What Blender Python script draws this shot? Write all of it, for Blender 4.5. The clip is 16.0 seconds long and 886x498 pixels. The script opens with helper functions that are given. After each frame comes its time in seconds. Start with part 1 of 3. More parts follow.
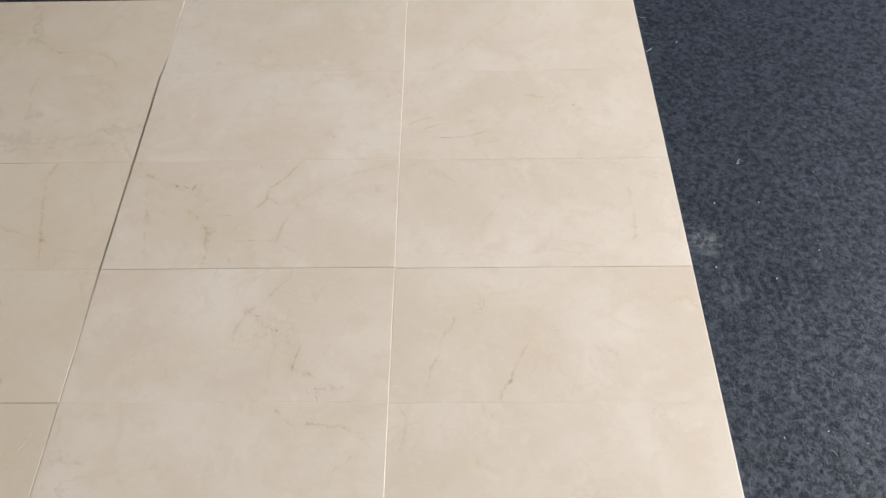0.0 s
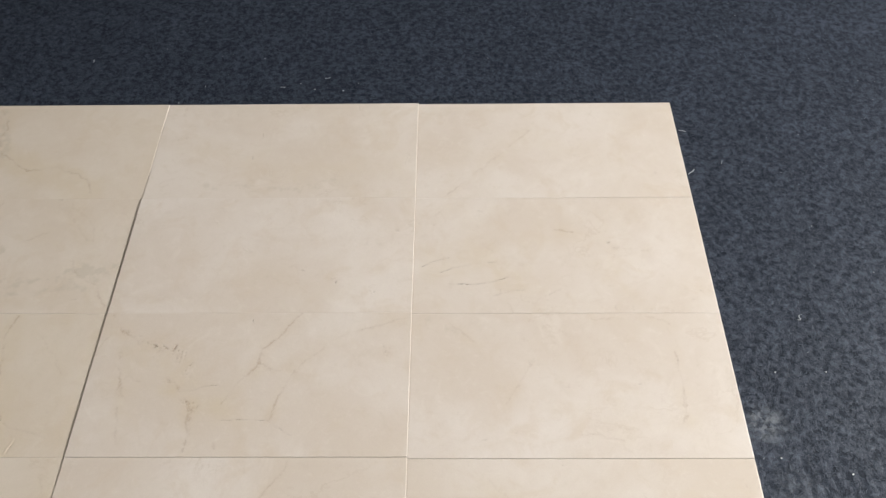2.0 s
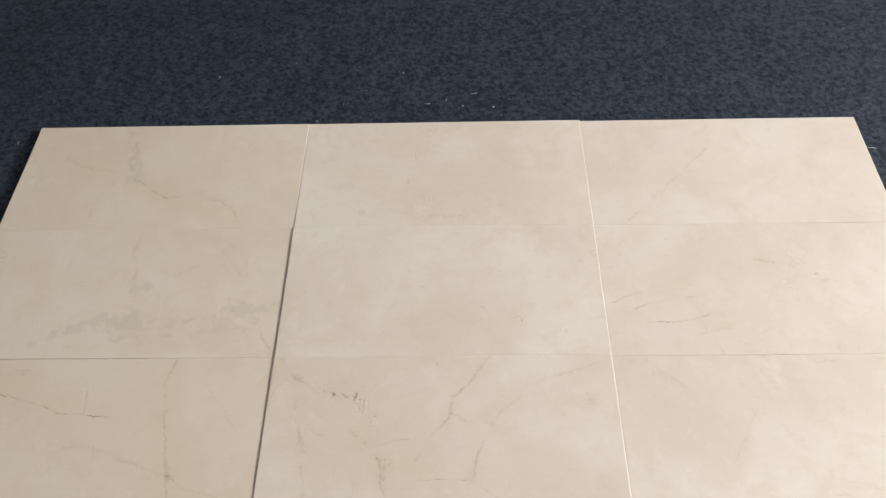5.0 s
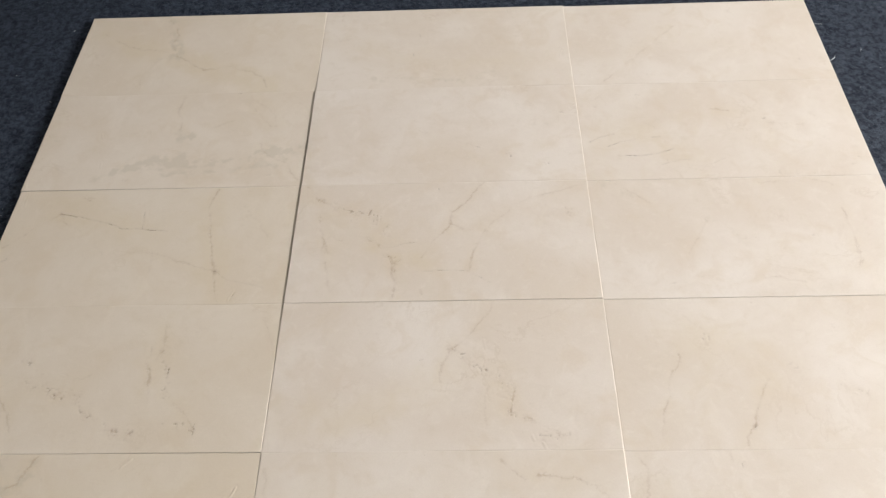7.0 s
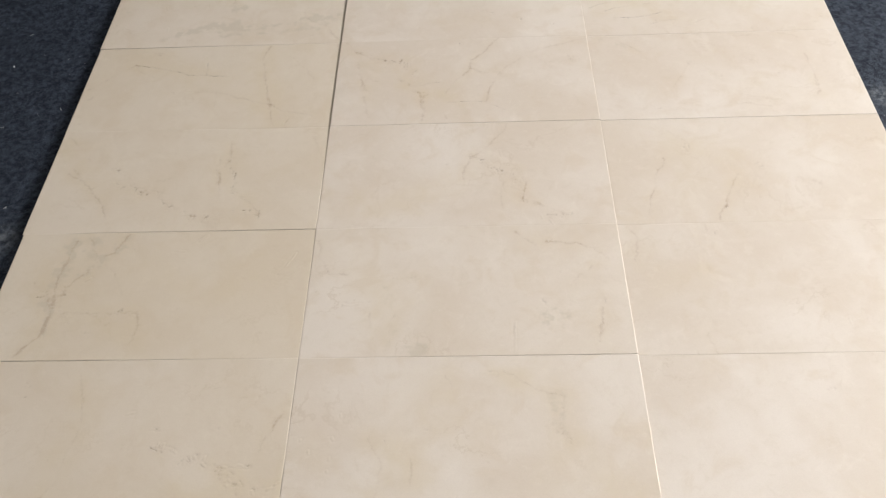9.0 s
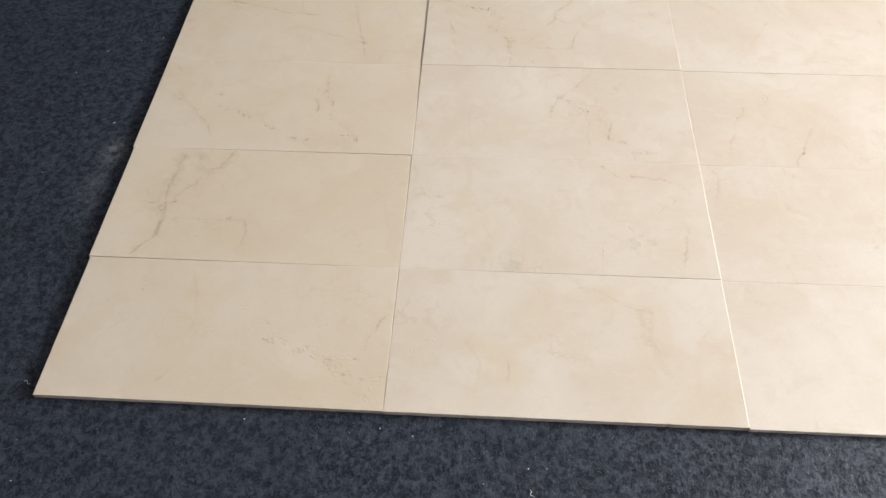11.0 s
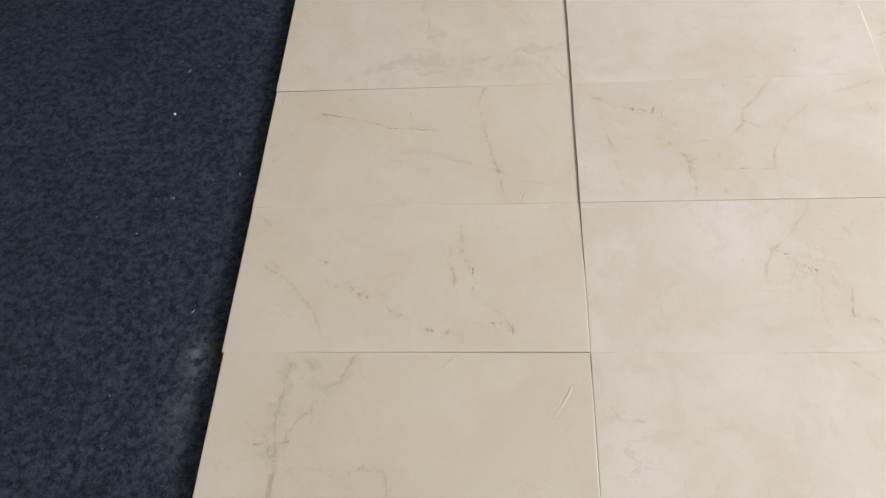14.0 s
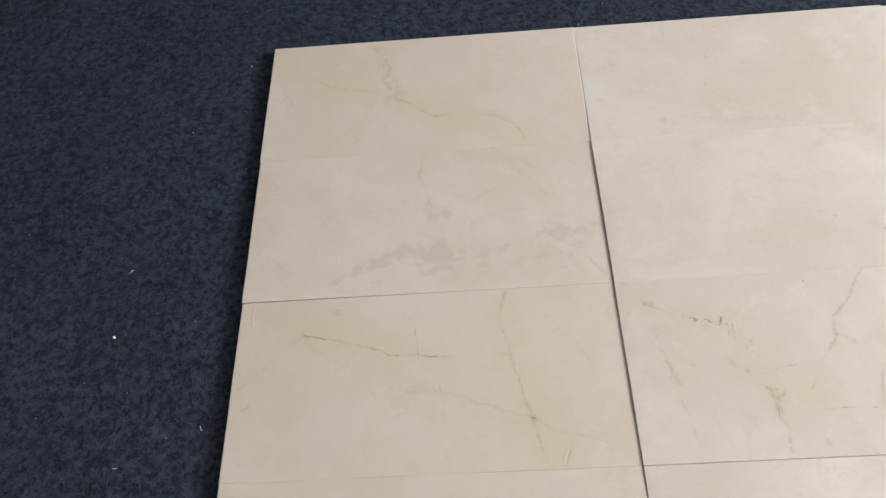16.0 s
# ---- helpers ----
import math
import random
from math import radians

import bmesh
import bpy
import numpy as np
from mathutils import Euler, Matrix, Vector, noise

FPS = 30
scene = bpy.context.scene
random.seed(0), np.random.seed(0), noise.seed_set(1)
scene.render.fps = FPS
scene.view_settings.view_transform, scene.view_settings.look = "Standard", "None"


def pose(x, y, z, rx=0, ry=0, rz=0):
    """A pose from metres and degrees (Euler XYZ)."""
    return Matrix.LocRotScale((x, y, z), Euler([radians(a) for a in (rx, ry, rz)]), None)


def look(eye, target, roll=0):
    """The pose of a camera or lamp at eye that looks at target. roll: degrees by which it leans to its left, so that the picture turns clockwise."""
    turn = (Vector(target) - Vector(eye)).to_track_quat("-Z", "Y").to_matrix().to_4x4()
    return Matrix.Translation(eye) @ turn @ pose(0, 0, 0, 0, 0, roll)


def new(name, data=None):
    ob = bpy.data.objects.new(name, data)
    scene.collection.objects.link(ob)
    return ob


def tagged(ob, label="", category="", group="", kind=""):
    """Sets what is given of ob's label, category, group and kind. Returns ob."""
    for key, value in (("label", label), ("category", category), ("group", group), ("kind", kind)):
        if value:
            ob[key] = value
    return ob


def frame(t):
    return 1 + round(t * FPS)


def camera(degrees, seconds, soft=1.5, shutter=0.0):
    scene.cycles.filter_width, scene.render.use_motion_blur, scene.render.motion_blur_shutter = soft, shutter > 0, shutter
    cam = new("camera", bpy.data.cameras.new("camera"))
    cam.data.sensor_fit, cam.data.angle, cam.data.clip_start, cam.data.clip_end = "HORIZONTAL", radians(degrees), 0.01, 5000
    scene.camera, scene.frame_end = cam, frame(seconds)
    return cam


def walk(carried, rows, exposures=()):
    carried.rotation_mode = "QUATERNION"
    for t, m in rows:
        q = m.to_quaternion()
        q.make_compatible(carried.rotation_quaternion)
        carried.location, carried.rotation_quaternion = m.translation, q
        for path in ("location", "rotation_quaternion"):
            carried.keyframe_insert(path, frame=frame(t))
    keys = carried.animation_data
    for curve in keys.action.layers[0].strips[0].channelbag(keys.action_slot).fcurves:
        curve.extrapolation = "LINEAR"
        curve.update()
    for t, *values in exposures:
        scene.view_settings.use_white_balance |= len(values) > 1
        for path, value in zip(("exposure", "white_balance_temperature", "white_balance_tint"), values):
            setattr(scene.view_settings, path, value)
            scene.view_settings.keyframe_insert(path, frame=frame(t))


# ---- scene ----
# ---- camera ----
cam = camera(56.2, 16.0, soft=1.4)
PATH = [
    (0, (0.43, -0.095, 1.388), (0.4, 1.123, -0.198), -1.6),
    (0.5, (0.475, 0.028, 1.379), (0.438, 1.259, -0.197), -2.1),
    (1, (0.492, 0.149, 1.383), (0.457, 1.377, -0.196), -1.8),
    (1.5, (0.442, 0.23, 1.381), (0.407, 1.457, -0.198), -1.8),
    (2, (0.387, 0.308, 1.394), (0.363, 1.534, -0.186), -1.1),
    (2.5, (0.345, 0.425, 1.37), (0.325, 1.666, -0.197), -0.6),
    (3, (0.284, 0.554, 1.354), (0.26, 1.802, -0.209), 0.3),
    (3.5, (0.242, 0.62, 1.345), (0.187, 1.86, -0.223), -0.0),
    (4, (0.179, 0.602, 1.324), (0.117, 1.84, -0.246), 0.1),
    (4.5, (0.08, 0.534, 1.309), (0.023, 1.773, -0.26), -0.5),
    (5, (0.038, 0.447, 1.309), (-0.008, 1.682, -0.263), -2.3),
    (5.2, (0.034, 0.404, 1.308), (-0.01, 1.637, -0.266), -2.7),
    (7.5, (0.057, -0.11, 1.316), (-0.022, 1.128, -0.252), -4.0),
    (7.7, (0.054, -0.164, 1.31), (-0.03, 1.081, -0.253), -4.2),
    (8, (0.049, -0.242, 1.309), (-0.035, 1.002, -0.254), -4.1),
    (8.2, (0.037, -0.301, 1.307), (-0.039, 0.948, -0.253), -3.9),
    (10.3, (-0.007, -0.628, 1.277), (-0.086, 0.626, -0.279), -3.2),
    (10.5, (-0.046, -0.645, 1.284), (-0.122, 0.602, -0.278), -2.6),
    (11, (-0.147, -0.657, 1.273), (-0.241, 0.594, -0.285), -1.4),
    (11.5, (-0.272, -0.602, 1.255), (-0.416, 0.632, -0.312), -1.2),
    (12, (-0.35, -0.502, 1.254), (-0.54, 0.697, -0.336), -2.3),
    (12.5, (-0.415, -0.394, 1.24), (-0.6, 0.774, -0.373), -3.3),
    (13, (-0.452, -0.263, 1.24), (-0.619, 0.891, -0.385), -6.0),
    (13.5, (-0.439, -0.119, 1.235), (-0.608, 1.015, -0.403), -7.5),
    (14, (-0.425, -0.017, 1.223), (-0.596, 1.113, -0.418), -7.8),
    (14.5, (-0.443, 0.114, 1.218), (-0.606, 1.231, -0.433), -7.8),
    (15, (-0.493, 0.259, 1.215), (-0.634, 1.386, -0.431), -7.6),
    (15.5, (-0.514, 0.376, 1.206), (-0.629, 1.502, -0.443), -7.4),
    (16, (-0.509, 0.516, 1.173), (-0.611, 1.639, -0.478), -7.7),
]
walk(cam, [(t, look(eye, target, roll)) for t, eye, target, roll in PATH],
     exposures=[(0.0, 0.03, 6500, 10), (2.0, 0.08, 6500, 10), (3.0, 0.1, 6500, 10), (4.0, 0.3, 6500, 10), (4.5, 0.28, 6500, 10), (5.0, 0.18, 6500, 10), (8.0, 0.18, 6520, 10), (10.5, 0.33, 6630, 10), (11.5, 0.38, 6650, 10), (12.5, 0.31, 6600, 10), (13.5, 0.27, 6440, 10), (16.0, 0.28, 6270, 10)])

# ---- light: daylight from one wide, high window in the east wall ----
world = bpy.data.worlds.new("sky")
scene.world = world
world.use_nodes = True
wn = world.node_tree
sky = wn.nodes.new("ShaderNodeTexSky")
sky.sky_type = "NISHITA"
sky.sun_disc = False
sky.sun_elevation, sky.sun_rotation = radians(40), radians(200)
wn.nodes["Background"].inputs["Strength"].default_value = 0.08
wn.links.new(sky.outputs[0], wn.nodes["Background"].inputs["Color"])

ROOM_W, ROOM_E, ROOM_S, ROOM_N, ROOM_H = -5.0, 6.2, -4.0, 3.5, 3.8
WIN_Z0, WIN_Z1 = 1.7, 3.3
WINDOWS = ((-1.3, 3.1),)

for y0, y1 in WINDOWS:
    daylight = bpy.data.lights.new("window_daylight", "AREA")
    daylight.shape = "RECTANGLE"
    daylight.size, daylight.size_y = y1 - y0, WIN_Z1 - WIN_Z0
    daylight.energy = 211 * (y1 - y0)
    daylight.color = (0.94, 0.97, 1.0)
    lamp = new("window_daylight", daylight)
    middle = Vector((ROOM_E + 0.02, (y0 + y1) / 2, (WIN_Z0 + WIN_Z1) / 2))
    lamp.matrix_world = look(middle, middle - Vector((1, 0, 0)))


# ---- materials ----
class Nodes:
    """Small helper for building node materials."""

    def __init__(self, name):
        self.mat = bpy.data.materials.new(name)
        self.mat.use_nodes = True
        self.tree = self.mat.node_tree
        self.bsdf = self.tree.nodes["Principled BSDF"]

    def put(self, kind, values=None, **props):
        n = self.tree.nodes.new(kind)
        for key, value in props.items():
            setattr(n, key, value)
        for key, value in (values or {}).items():
            if isinstance(value, bpy.types.NodeSocket):
                self.tree.links.new(value, n.inputs[key])
            else:
                n.inputs[key].default_value = value
        return n

    def noise(self, vec, scale, detail=3.0, rough=0.55, w=None, distort=0.0):
        n = self.put("ShaderNodeTexNoise", {"Vector": vec, "Scale": scale, "Detail": detail, "Roughness": rough,
                                            "Distortion": distort}, noise_dimensions="4D" if w else "3D")
        if w:
            self.tree.links.new(w, n.inputs["W"])
        return n.outputs["Fac"]

    def span(self, x, a, b, lo=0.0, hi=1.0):
        return self.put("ShaderNodeMapRange", {"Value": x, "From Min": a, "From Max": b, "To Min": lo, "To Max": hi},
                        interpolation_type="SMOOTHSTEP").outputs[0]

    def math(self, op, a, b=0.0):
        return self.put("ShaderNodeMath", {0: a, 1: b}, operation=op).outputs[0]

    def mix(self, fac, a, b, mode="MIX"):
        n = self.put("ShaderNodeMix", data_type="RGBA", blend_type=mode)
        for key, value in ((0, fac), (6, a), (7, b)):
            if isinstance(value, bpy.types.NodeSocket):
                self.tree.links.new(value, n.inputs[key])
            else:
                n.inputs[key].default_value = (*value, 1) if isinstance(value, tuple) else value
        return n.outputs[2]

    def into(self, key, value):
        if isinstance(value, bpy.types.NodeSocket):
            self.tree.links.new(value, self.bsdf.inputs[key])
        else:
            self.bsdf.inputs[key].default_value = value

    def bump(self, height, strength, distance):
        b = self.put("ShaderNodeBump", {"Height": height, "Strength": strength, "Distance": distance})
        self.into("Normal", b.outputs[0])


def marble_material():
    """Honed cream limestone-marble: soft clouds, faint veins, filled pits; the strong veins come from the tile's own marks."""
    m = Nodes("cream_marble")
    xyz = m.put("ShaderNodeTexCoord").outputs["Object"]
    rnd = m.math("MULTIPLY", m.put("ShaderNodeObjectInfo").outputs["Random"], 37.0)
    mk = m.put("ShaderNodeAttribute", attribute_name="marks")
    sep = m.put("ShaderNodeSeparateColor", {"Color": mk.outputs["Color"]})
    vein, crack, tan, grey = sep.outputs[0], sep.outputs[1], sep.outputs[2], mk.outputs["Alpha"]
    mk_vein = vein
    jag = m.math("SUBTRACT", m.noise(xyz, 300.0, 4, 0.7), 0.5)
    mid = m.math("SUBTRACT", m.noise(xyz, 90.0, 4, 0.65), 0.5)
    vein = m.span(m.math("ADD", vein, m.math("MULTIPLY", m.math("ADD", jag, mid), m.math("MINIMUM", m.math("MULTIPLY", vein, 2.0), 0.5))), 0.0, 0.85)
    crack = m.span(m.math("ADD", crack, m.math("MULTIPLY", jag, m.math("MINIMUM", m.math("MULTIPLY", crack, 2.0), 0.9))), 0.05, 0.6)
    grey = m.span(m.math("ADD", grey, m.math("MULTIPLY", m.math("ADD", jag, m.math("MULTIPLY", mid, 2.0)), m.math("MINIMUM", grey, 0.4))), 0.12, 0.7)
    # crumbs and pinholes along the veins
    host = m.span(m.math("ADD", mk_vein, m.math("MULTIPLY", tan, 0.06)), 0.12, 0.45)
    crumb = m.math("MULTIPLY", m.span(m.noise(xyz, 240.0, 3, 0.6, rnd, 0.8), 0.56, 0.68), host)
    ridge = m.math("MULTIPLY", m.span(m.noise(xyz, 170.0, 3, 0.6, m.math("ADD", rnd, 2.0), 0.8), 0.54, 0.70), host)
    cloud = m.noise(xyz, 4.0, 4, 0.6, rnd, 0.6)
    col = m.mix(m.span(cloud, 0.32, 0.68), CREAM_A, CREAM_B)
    patch = m.noise(xyz, 13.0, 5, 0.6, rnd, 1.0)
    col = m.mix(m.math("MULTIPLY", m.span(patch, 0.5, 0.68), 0.40), col, (0.555, 0.44, 0.325))
    pale = m.noise(xyz, 8.0, 4, 0.6, m.math("ADD", rnd, 9.0), 1.4)
    col = m.mix(m.math("MULTIPLY", m.span(pale, 0.55, 0.7), 0.35), col, (0.69, 0.60, 0.515))
    mott = m.noise(xyz, 34.0, 6, 0.65, m.math("ADD", rnd, 5.0), 1.5)
    col = m.mix(m.math("MULTIPLY", m.span(mott, 0.52, 0.72), 0.22), col, (0.50, 0.405, 0.30))
    col = m.mix(m.math("MULTIPLY", m.span(mott, 0.46, 0.30), 0.22), col, (0.70, 0.62, 0.54))
    # hairline veins that wander through the stone
    line = m.math("ABSOLUTE", m.math("SUBTRACT", m.noise(xyz, 5.5, 6, 0.62, m.math("ADD", rnd, 21.0), 0.4), 0.5))
    where = m.span(m.noise(xyz, 6.0, 2, 0.5, m.math("ADD", rnd, 3.0)), 0.5, 0.7)
    col = m.mix(m.math("MULTIPLY", m.math("MULTIPLY", m.span(line, 0.012, 0.0), where), 0.32), col, (0.44, 0.33, 0.23))
    col = m.mix(m.math("MULTIPLY", tan, 0.6), col, (0.555, 0.444, 0.298))
    col = m.mix(m.math("MULTIPLY", grey, 0.5), col, (0.465, 0.39, 0.295))
    col = m.mix(m.math("MULTIPLY", vein, 0.62), col, (0.39, 0.275, 0.19))
    col = m.mix(m.math("MULTIPLY", crack, 0.85), col, (0.15, 0.105, 0.07))
    col = m.mix(m.math("MULTIPLY", crumb, 0.28), col, (0.30, 0.215, 0.145))
    col = m.mix(m.math("MULTIPLY", ridge, 0.22), col, (0.70, 0.62, 0.53))
    # tiny open pores
    pore = m.put("ShaderNodeTexVoronoi", {"Vector": xyz, "Scale": 55.0, "W": rnd}, voronoi_dimensions="4D")
    rare = m.span(m.noise(xyz, 21.0, 2, 0.5, rnd), 0.60, 0.66)
    dot = m.math("MULTIPLY", m.span(pore.outputs["Distance"], 0.07, 0.03), rare)
    col = m.mix(m.math("MULTIPLY", dot, 0.6), col, (0.25, 0.18, 0.12))
    grain = m.noise(xyz, 420.0, 2, 0.6)
    col = m.mix(m.span(grain, 0.25, 0.75, 0.0, 0.10), col, (0.40, 0.33, 0.26))
    m.into("Base Color", col)
    m.into("Roughness", m.span(patch, 0.2, 0.8, 0.36, 0.50))
    m.into("Specular IOR Level", 0.45)
    h = m.math("ADD", m.math("MULTIPLY", m.noise(xyz, 160.0, 3, 0.6), 0.25), m.math("MULTIPLY", m.math("ADD", crack, dot), -1.0))
    h = m.math("ADD", h, m.math("SUBTRACT", m.math("MULTIPLY", ridge, 0.7), m.math("MULTIPLY", crumb, 1.0)))
    m.bump(h, 0.55, 0.0009)
    return m.mat


def sawn_edge_material():
    """The sawn, dusty side of a marble tile."""
    m = Nodes("sawn_marble_edge")
    xyz = m.put("ShaderNodeTexCoord").outputs["Object"]
    a = m.noise(xyz, 60.0, 4, 0.6)
    col = m.mix(m.span(a, 0.3, 0.7), (0.50, 0.43, 0.38), (0.60, 0.53, 0.48))
    b = m.noise(xyz, 16.0, 3, 0.6)
    col = m.mix(m.span(b, 0.55, 0.75, 0.0, 0.5), col, (0.38, 0.33, 0.30))
    m.into("Base Color", col)
    m.into("Roughness", 0.75)
    m.bump(m.noise(xyz, 300.0, 3, 0.6), 0.5, 0.0008)
    return m.mat


def carpet_material():
    """Needle-felt carpet: charcoal with blue-grey fibres, matted clumps and two dusty smudges."""
    m = Nodes("charcoal_needle_felt")
    xyz = m.put("ShaderNodeTexCoord").outputs["Object"]
    warp = m.put("ShaderNodeTexNoise", {"Vector": xyz, "Scale": 90.0, "Detail": 2.0})
    bent = m.put("ShaderNodeVectorMath", {0: xyz, 1: m.put("ShaderNodeVectorMath", {0: warp.outputs["Color"], "Scale": 0.010},
                 operation="SCALE").outputs[0]}, operation="ADD").outputs[0]
    clump = m.noise(bent, 85.0, 4, 0.65)
    strand = None
    for angle in (0.3, 1.4, 2.5):
        turned = m.put("ShaderNodeMapping", {"Vector": bent, "Rotation": (0.0, 0.0, angle), "Scale": (1.0, 0.24, 1.0)})
        one = m.noise(turned.outputs[0], 430.0, 2, 0.6)
        strand = m.math("MAXIMUM", strand, one) if strand else one
    fine = m.noise(xyz, 700.0, 2, 0.6)
    broad = m.noise(xyz, 5.0, 3, 0.6)
    both = m.math("ADD", m.math("MULTIPLY", clump, 0.60), m.math("ADD", m.math("MULTIPLY", strand, 0.27), m.math("MULTIPLY", fine, 0.13)))
    col = m.mix(m.span(both, 0.41, 0.65), CARPET_DARK, CARPET_LIGHT)
    col = m.mix(m.span(broad, 0.35, 0.7, 0.0, 0.3), col, CARPET_DARK)
    # a combed patch pressed into the pile, shade of its grooves painted in
    off = m.put("ShaderNodeVectorMath", {0: bent, 1: (1.06, 0.885, 0.0)}, operation="SUBTRACT").outputs[0]
    off = m.put("ShaderNodeVectorMath", {0: off, 1: (1 / 0.15, 1 / 0.045, 1.0)}, operation="MULTIPLY").outputs[0]
    area = m.span(m.put("ShaderNodeVectorMath", {0: off}, operation="LENGTH").outputs["Value"], 1.2, 0.5)
    ribs = m.put("ShaderNodeTexWave", {"Vector": bent, "Scale": 13.5, "Distortion": 3.0, "Detail": 3.0}, bands_direction="X").outputs["Fac"]
    comb = m.math("MULTIPLY", area, m.span(ribs, 0.35, 0.8))
    col = m.mix(m.math("MULTIPLY", comb, 0.35), col, CARPET_DARK)
    both = m.math("SUBTRACT", both, m.math("MULTIPLY", comb, 0.07))
    # dust trodden into the pile beside the tiles
    for x, y, rx, ry, amount in ((0.955, 0.985, 0.035, 0.035, 0.32), (0.985, 0.86, 0.04, 0.05, 0.10), (-0.958, 0.615, 0.03, 0.04, 0.26),
                                 (-0.975, 0.50, 0.03, 0.07, 0.10)):
        off = m.put("ShaderNodeVectorMath", {0: xyz, 1: (x, y, 0.0)}, operation="SUBTRACT").outputs[0]
        off = m.put("ShaderNodeVectorMath", {0: off, 1: (1 / rx, 1 / ry, 1.0)}, operation="MULTIPLY").outputs[0]
        d = m.put("ShaderNodeVectorMath", {0: off}, operation="LENGTH").outputs["Value"]
        spot = m.math("MULTIPLY", m.span(d, 1.5, 0.1), m.span(m.noise(bent, 60.0, 4, 0.7), 0.35, 0.65))
        col = m.mix(m.math("MULTIPLY", spot, amount), col, (0.42, 0.43, 0.43))
    m.into("Base Color", col)
    m.into("Roughness", 0.5)
    m.into("Specular IOR Level", m.span(both, 0.40, 0.68, 0.10, CARPET_SPEC))
    m.bump(both, 0.55, 0.006)
    return m.mat


def fibre_material():
    m = Nodes("loose_carpet_fibre")
    r = m.put("ShaderNodeNewGeometry").outputs["Random Per Island"]
    ramp = m.put("ShaderNodeValToRGB", {"Fac": r})
    e = ramp.color_ramp.elements
    e[0].color, e[1].color = (0.008, 0.010, 0.014, 1), (0.05, 0.061, 0.08, 1)
    mid = e.new(0.6)
    mid.color = (0.026, 0.033, 0.045, 1)
    m.into("Base Color", ramp.outputs[0])
    m.into("Roughness", 0.55)
    return m.mat


def plain_material(name, a, b, scale, rough, bump=0.2):
    m = Nodes(name)
    xyz = m.put("ShaderNodeTexCoord").outputs["Object"]
    n = m.noise(xyz, scale, 4, 0.6)
    fine = m.noise(xyz, scale * 12, 3, 0.6)
    m.into("Base Color", m.mix(m.span(m.math("ADD", m.math("MULTIPLY", n, 0.7), m.math("MULTIPLY", fine, 0.3)), 0.35, 0.65), a, b))
    m.into("Roughness", rough)
    m.bump(fine, bump, 0.001)
    return m.mat


CREAM_A, CREAM_B = (0.582, 0.483, 0.391), (0.65, 0.562, 0.482)
CARPET_DARK, CARPET_LIGHT, CARPET_SPEC = (0.0125, 0.0152, 0.0215), (0.042, 0.0495, 0.067), 0.42
MARBLE, EDGE, CARPET, FIBRE = marble_material(), sawn_edge_material(), carpet_material(), fibre_material()
# near-black, so the unseen north wall throws little light on the far carpet
BOUNCE_DARK = plain_material("bounce_absorbing_wall", (0.018, 0.018, 0.02), (0.026, 0.026, 0.028), 2.0, 0.8)
PAINT = plain_material("wall_paint", (0.24, 0.237, 0.23), (0.28, 0.277, 0.27), 2.0, 0.8)
CEILING = plain_material("ceiling_paint", (0.53, 0.53, 0.515), (0.57, 0.57, 0.555), 2.0, 0.85)
CHIP = plain_material("marble_chip", (0.55, 0.54, 0.51), (0.78, 0.77, 0.74), 300.0, 0.6)
HAIR = plain_material("pale_fibre", (0.55, 0.55, 0.53), (0.75, 0.75, 0.72), 300.0, 0.6)


# ---- structure ----
def box_bm(bm, lo, hi):
    r = bmesh.ops.create_cube(bm, size=1)
    for v in r["verts"]:
        v.co = [lo[i] + (v.co[i] + 0.5) * (hi[i] - lo[i]) for i in range(3)]


def solid(name, boxes, material):
    bm = bmesh.new()
    for lo, hi in boxes:
        box_bm(bm, lo, hi)
    me = bpy.data.meshes.new(name)
    bm.to_mesh(me)
    bm.free()
    me.materials.append(material)
    return new(name, me)


TH = 0.2
tagged(solid("floor", [((ROOM_W - TH, ROOM_S - TH, -0.15), (ROOM_E + TH, ROOM_N + TH, 0.0))], CARPET),
       "charcoal blue needle-felt carpet floor, matted and dusty", "floor", kind="structure")
tagged(solid("wall_west", [((ROOM_W - TH, ROOM_S - TH, 0), (ROOM_W, ROOM_N + TH, ROOM_H))], PAINT),
       "plain mid-grey painted wall", "wall", kind="structure")
tagged(solid("wall_south", [((ROOM_W, ROOM_S - TH, 0), (ROOM_E, ROOM_S, ROOM_H))], PAINT),
       "plain mid-grey painted wall", "wall", kind="structure")
# out of view, added dark to dim the carpet beyond the tiles
tagged(solid("unseen_wall_north", [((ROOM_W, ROOM_N, 0), (ROOM_E, ROOM_N + TH, ROOM_H))], BOUNCE_DARK),
       "added unseen dark wall, keeps bounced light off the carpet", "wall", kind="structure")
edges = [ROOM_S - TH, *[y for pair in WINDOWS for y in pair], ROOM_N + TH]
piers = [((ROOM_E, a, 0), (ROOM_E + TH, b, ROOM_H)) for a, b in zip(edges[::2], edges[1::2])]
for a, b in WINDOWS:
    piers += [((ROOM_E, a, 0), (ROOM_E + TH, b, WIN_Z0)), ((ROOM_E, a, WIN_Z1), (ROOM_E + TH, b, ROOM_H))]
tagged(solid("wall_east", piers, PAINT),
       "plain mid-grey wall with a wide window opening", "wall", kind="structure")
tagged(solid("ceiling", [((ROOM_W - TH, ROOM_S - TH, ROOM_H), (ROOM_E + TH, ROOM_N + TH, ROOM_H + 0.15))], CEILING),
       "plain light grey painted ceiling", "ceiling", kind="structure")

# ---- marble tiles: 3 columns (L, M, R) of 6 rows, dry-laid on the carpet ----
PITCH_U, PITCH_V = 0.610, 0.305
MARKS = {}


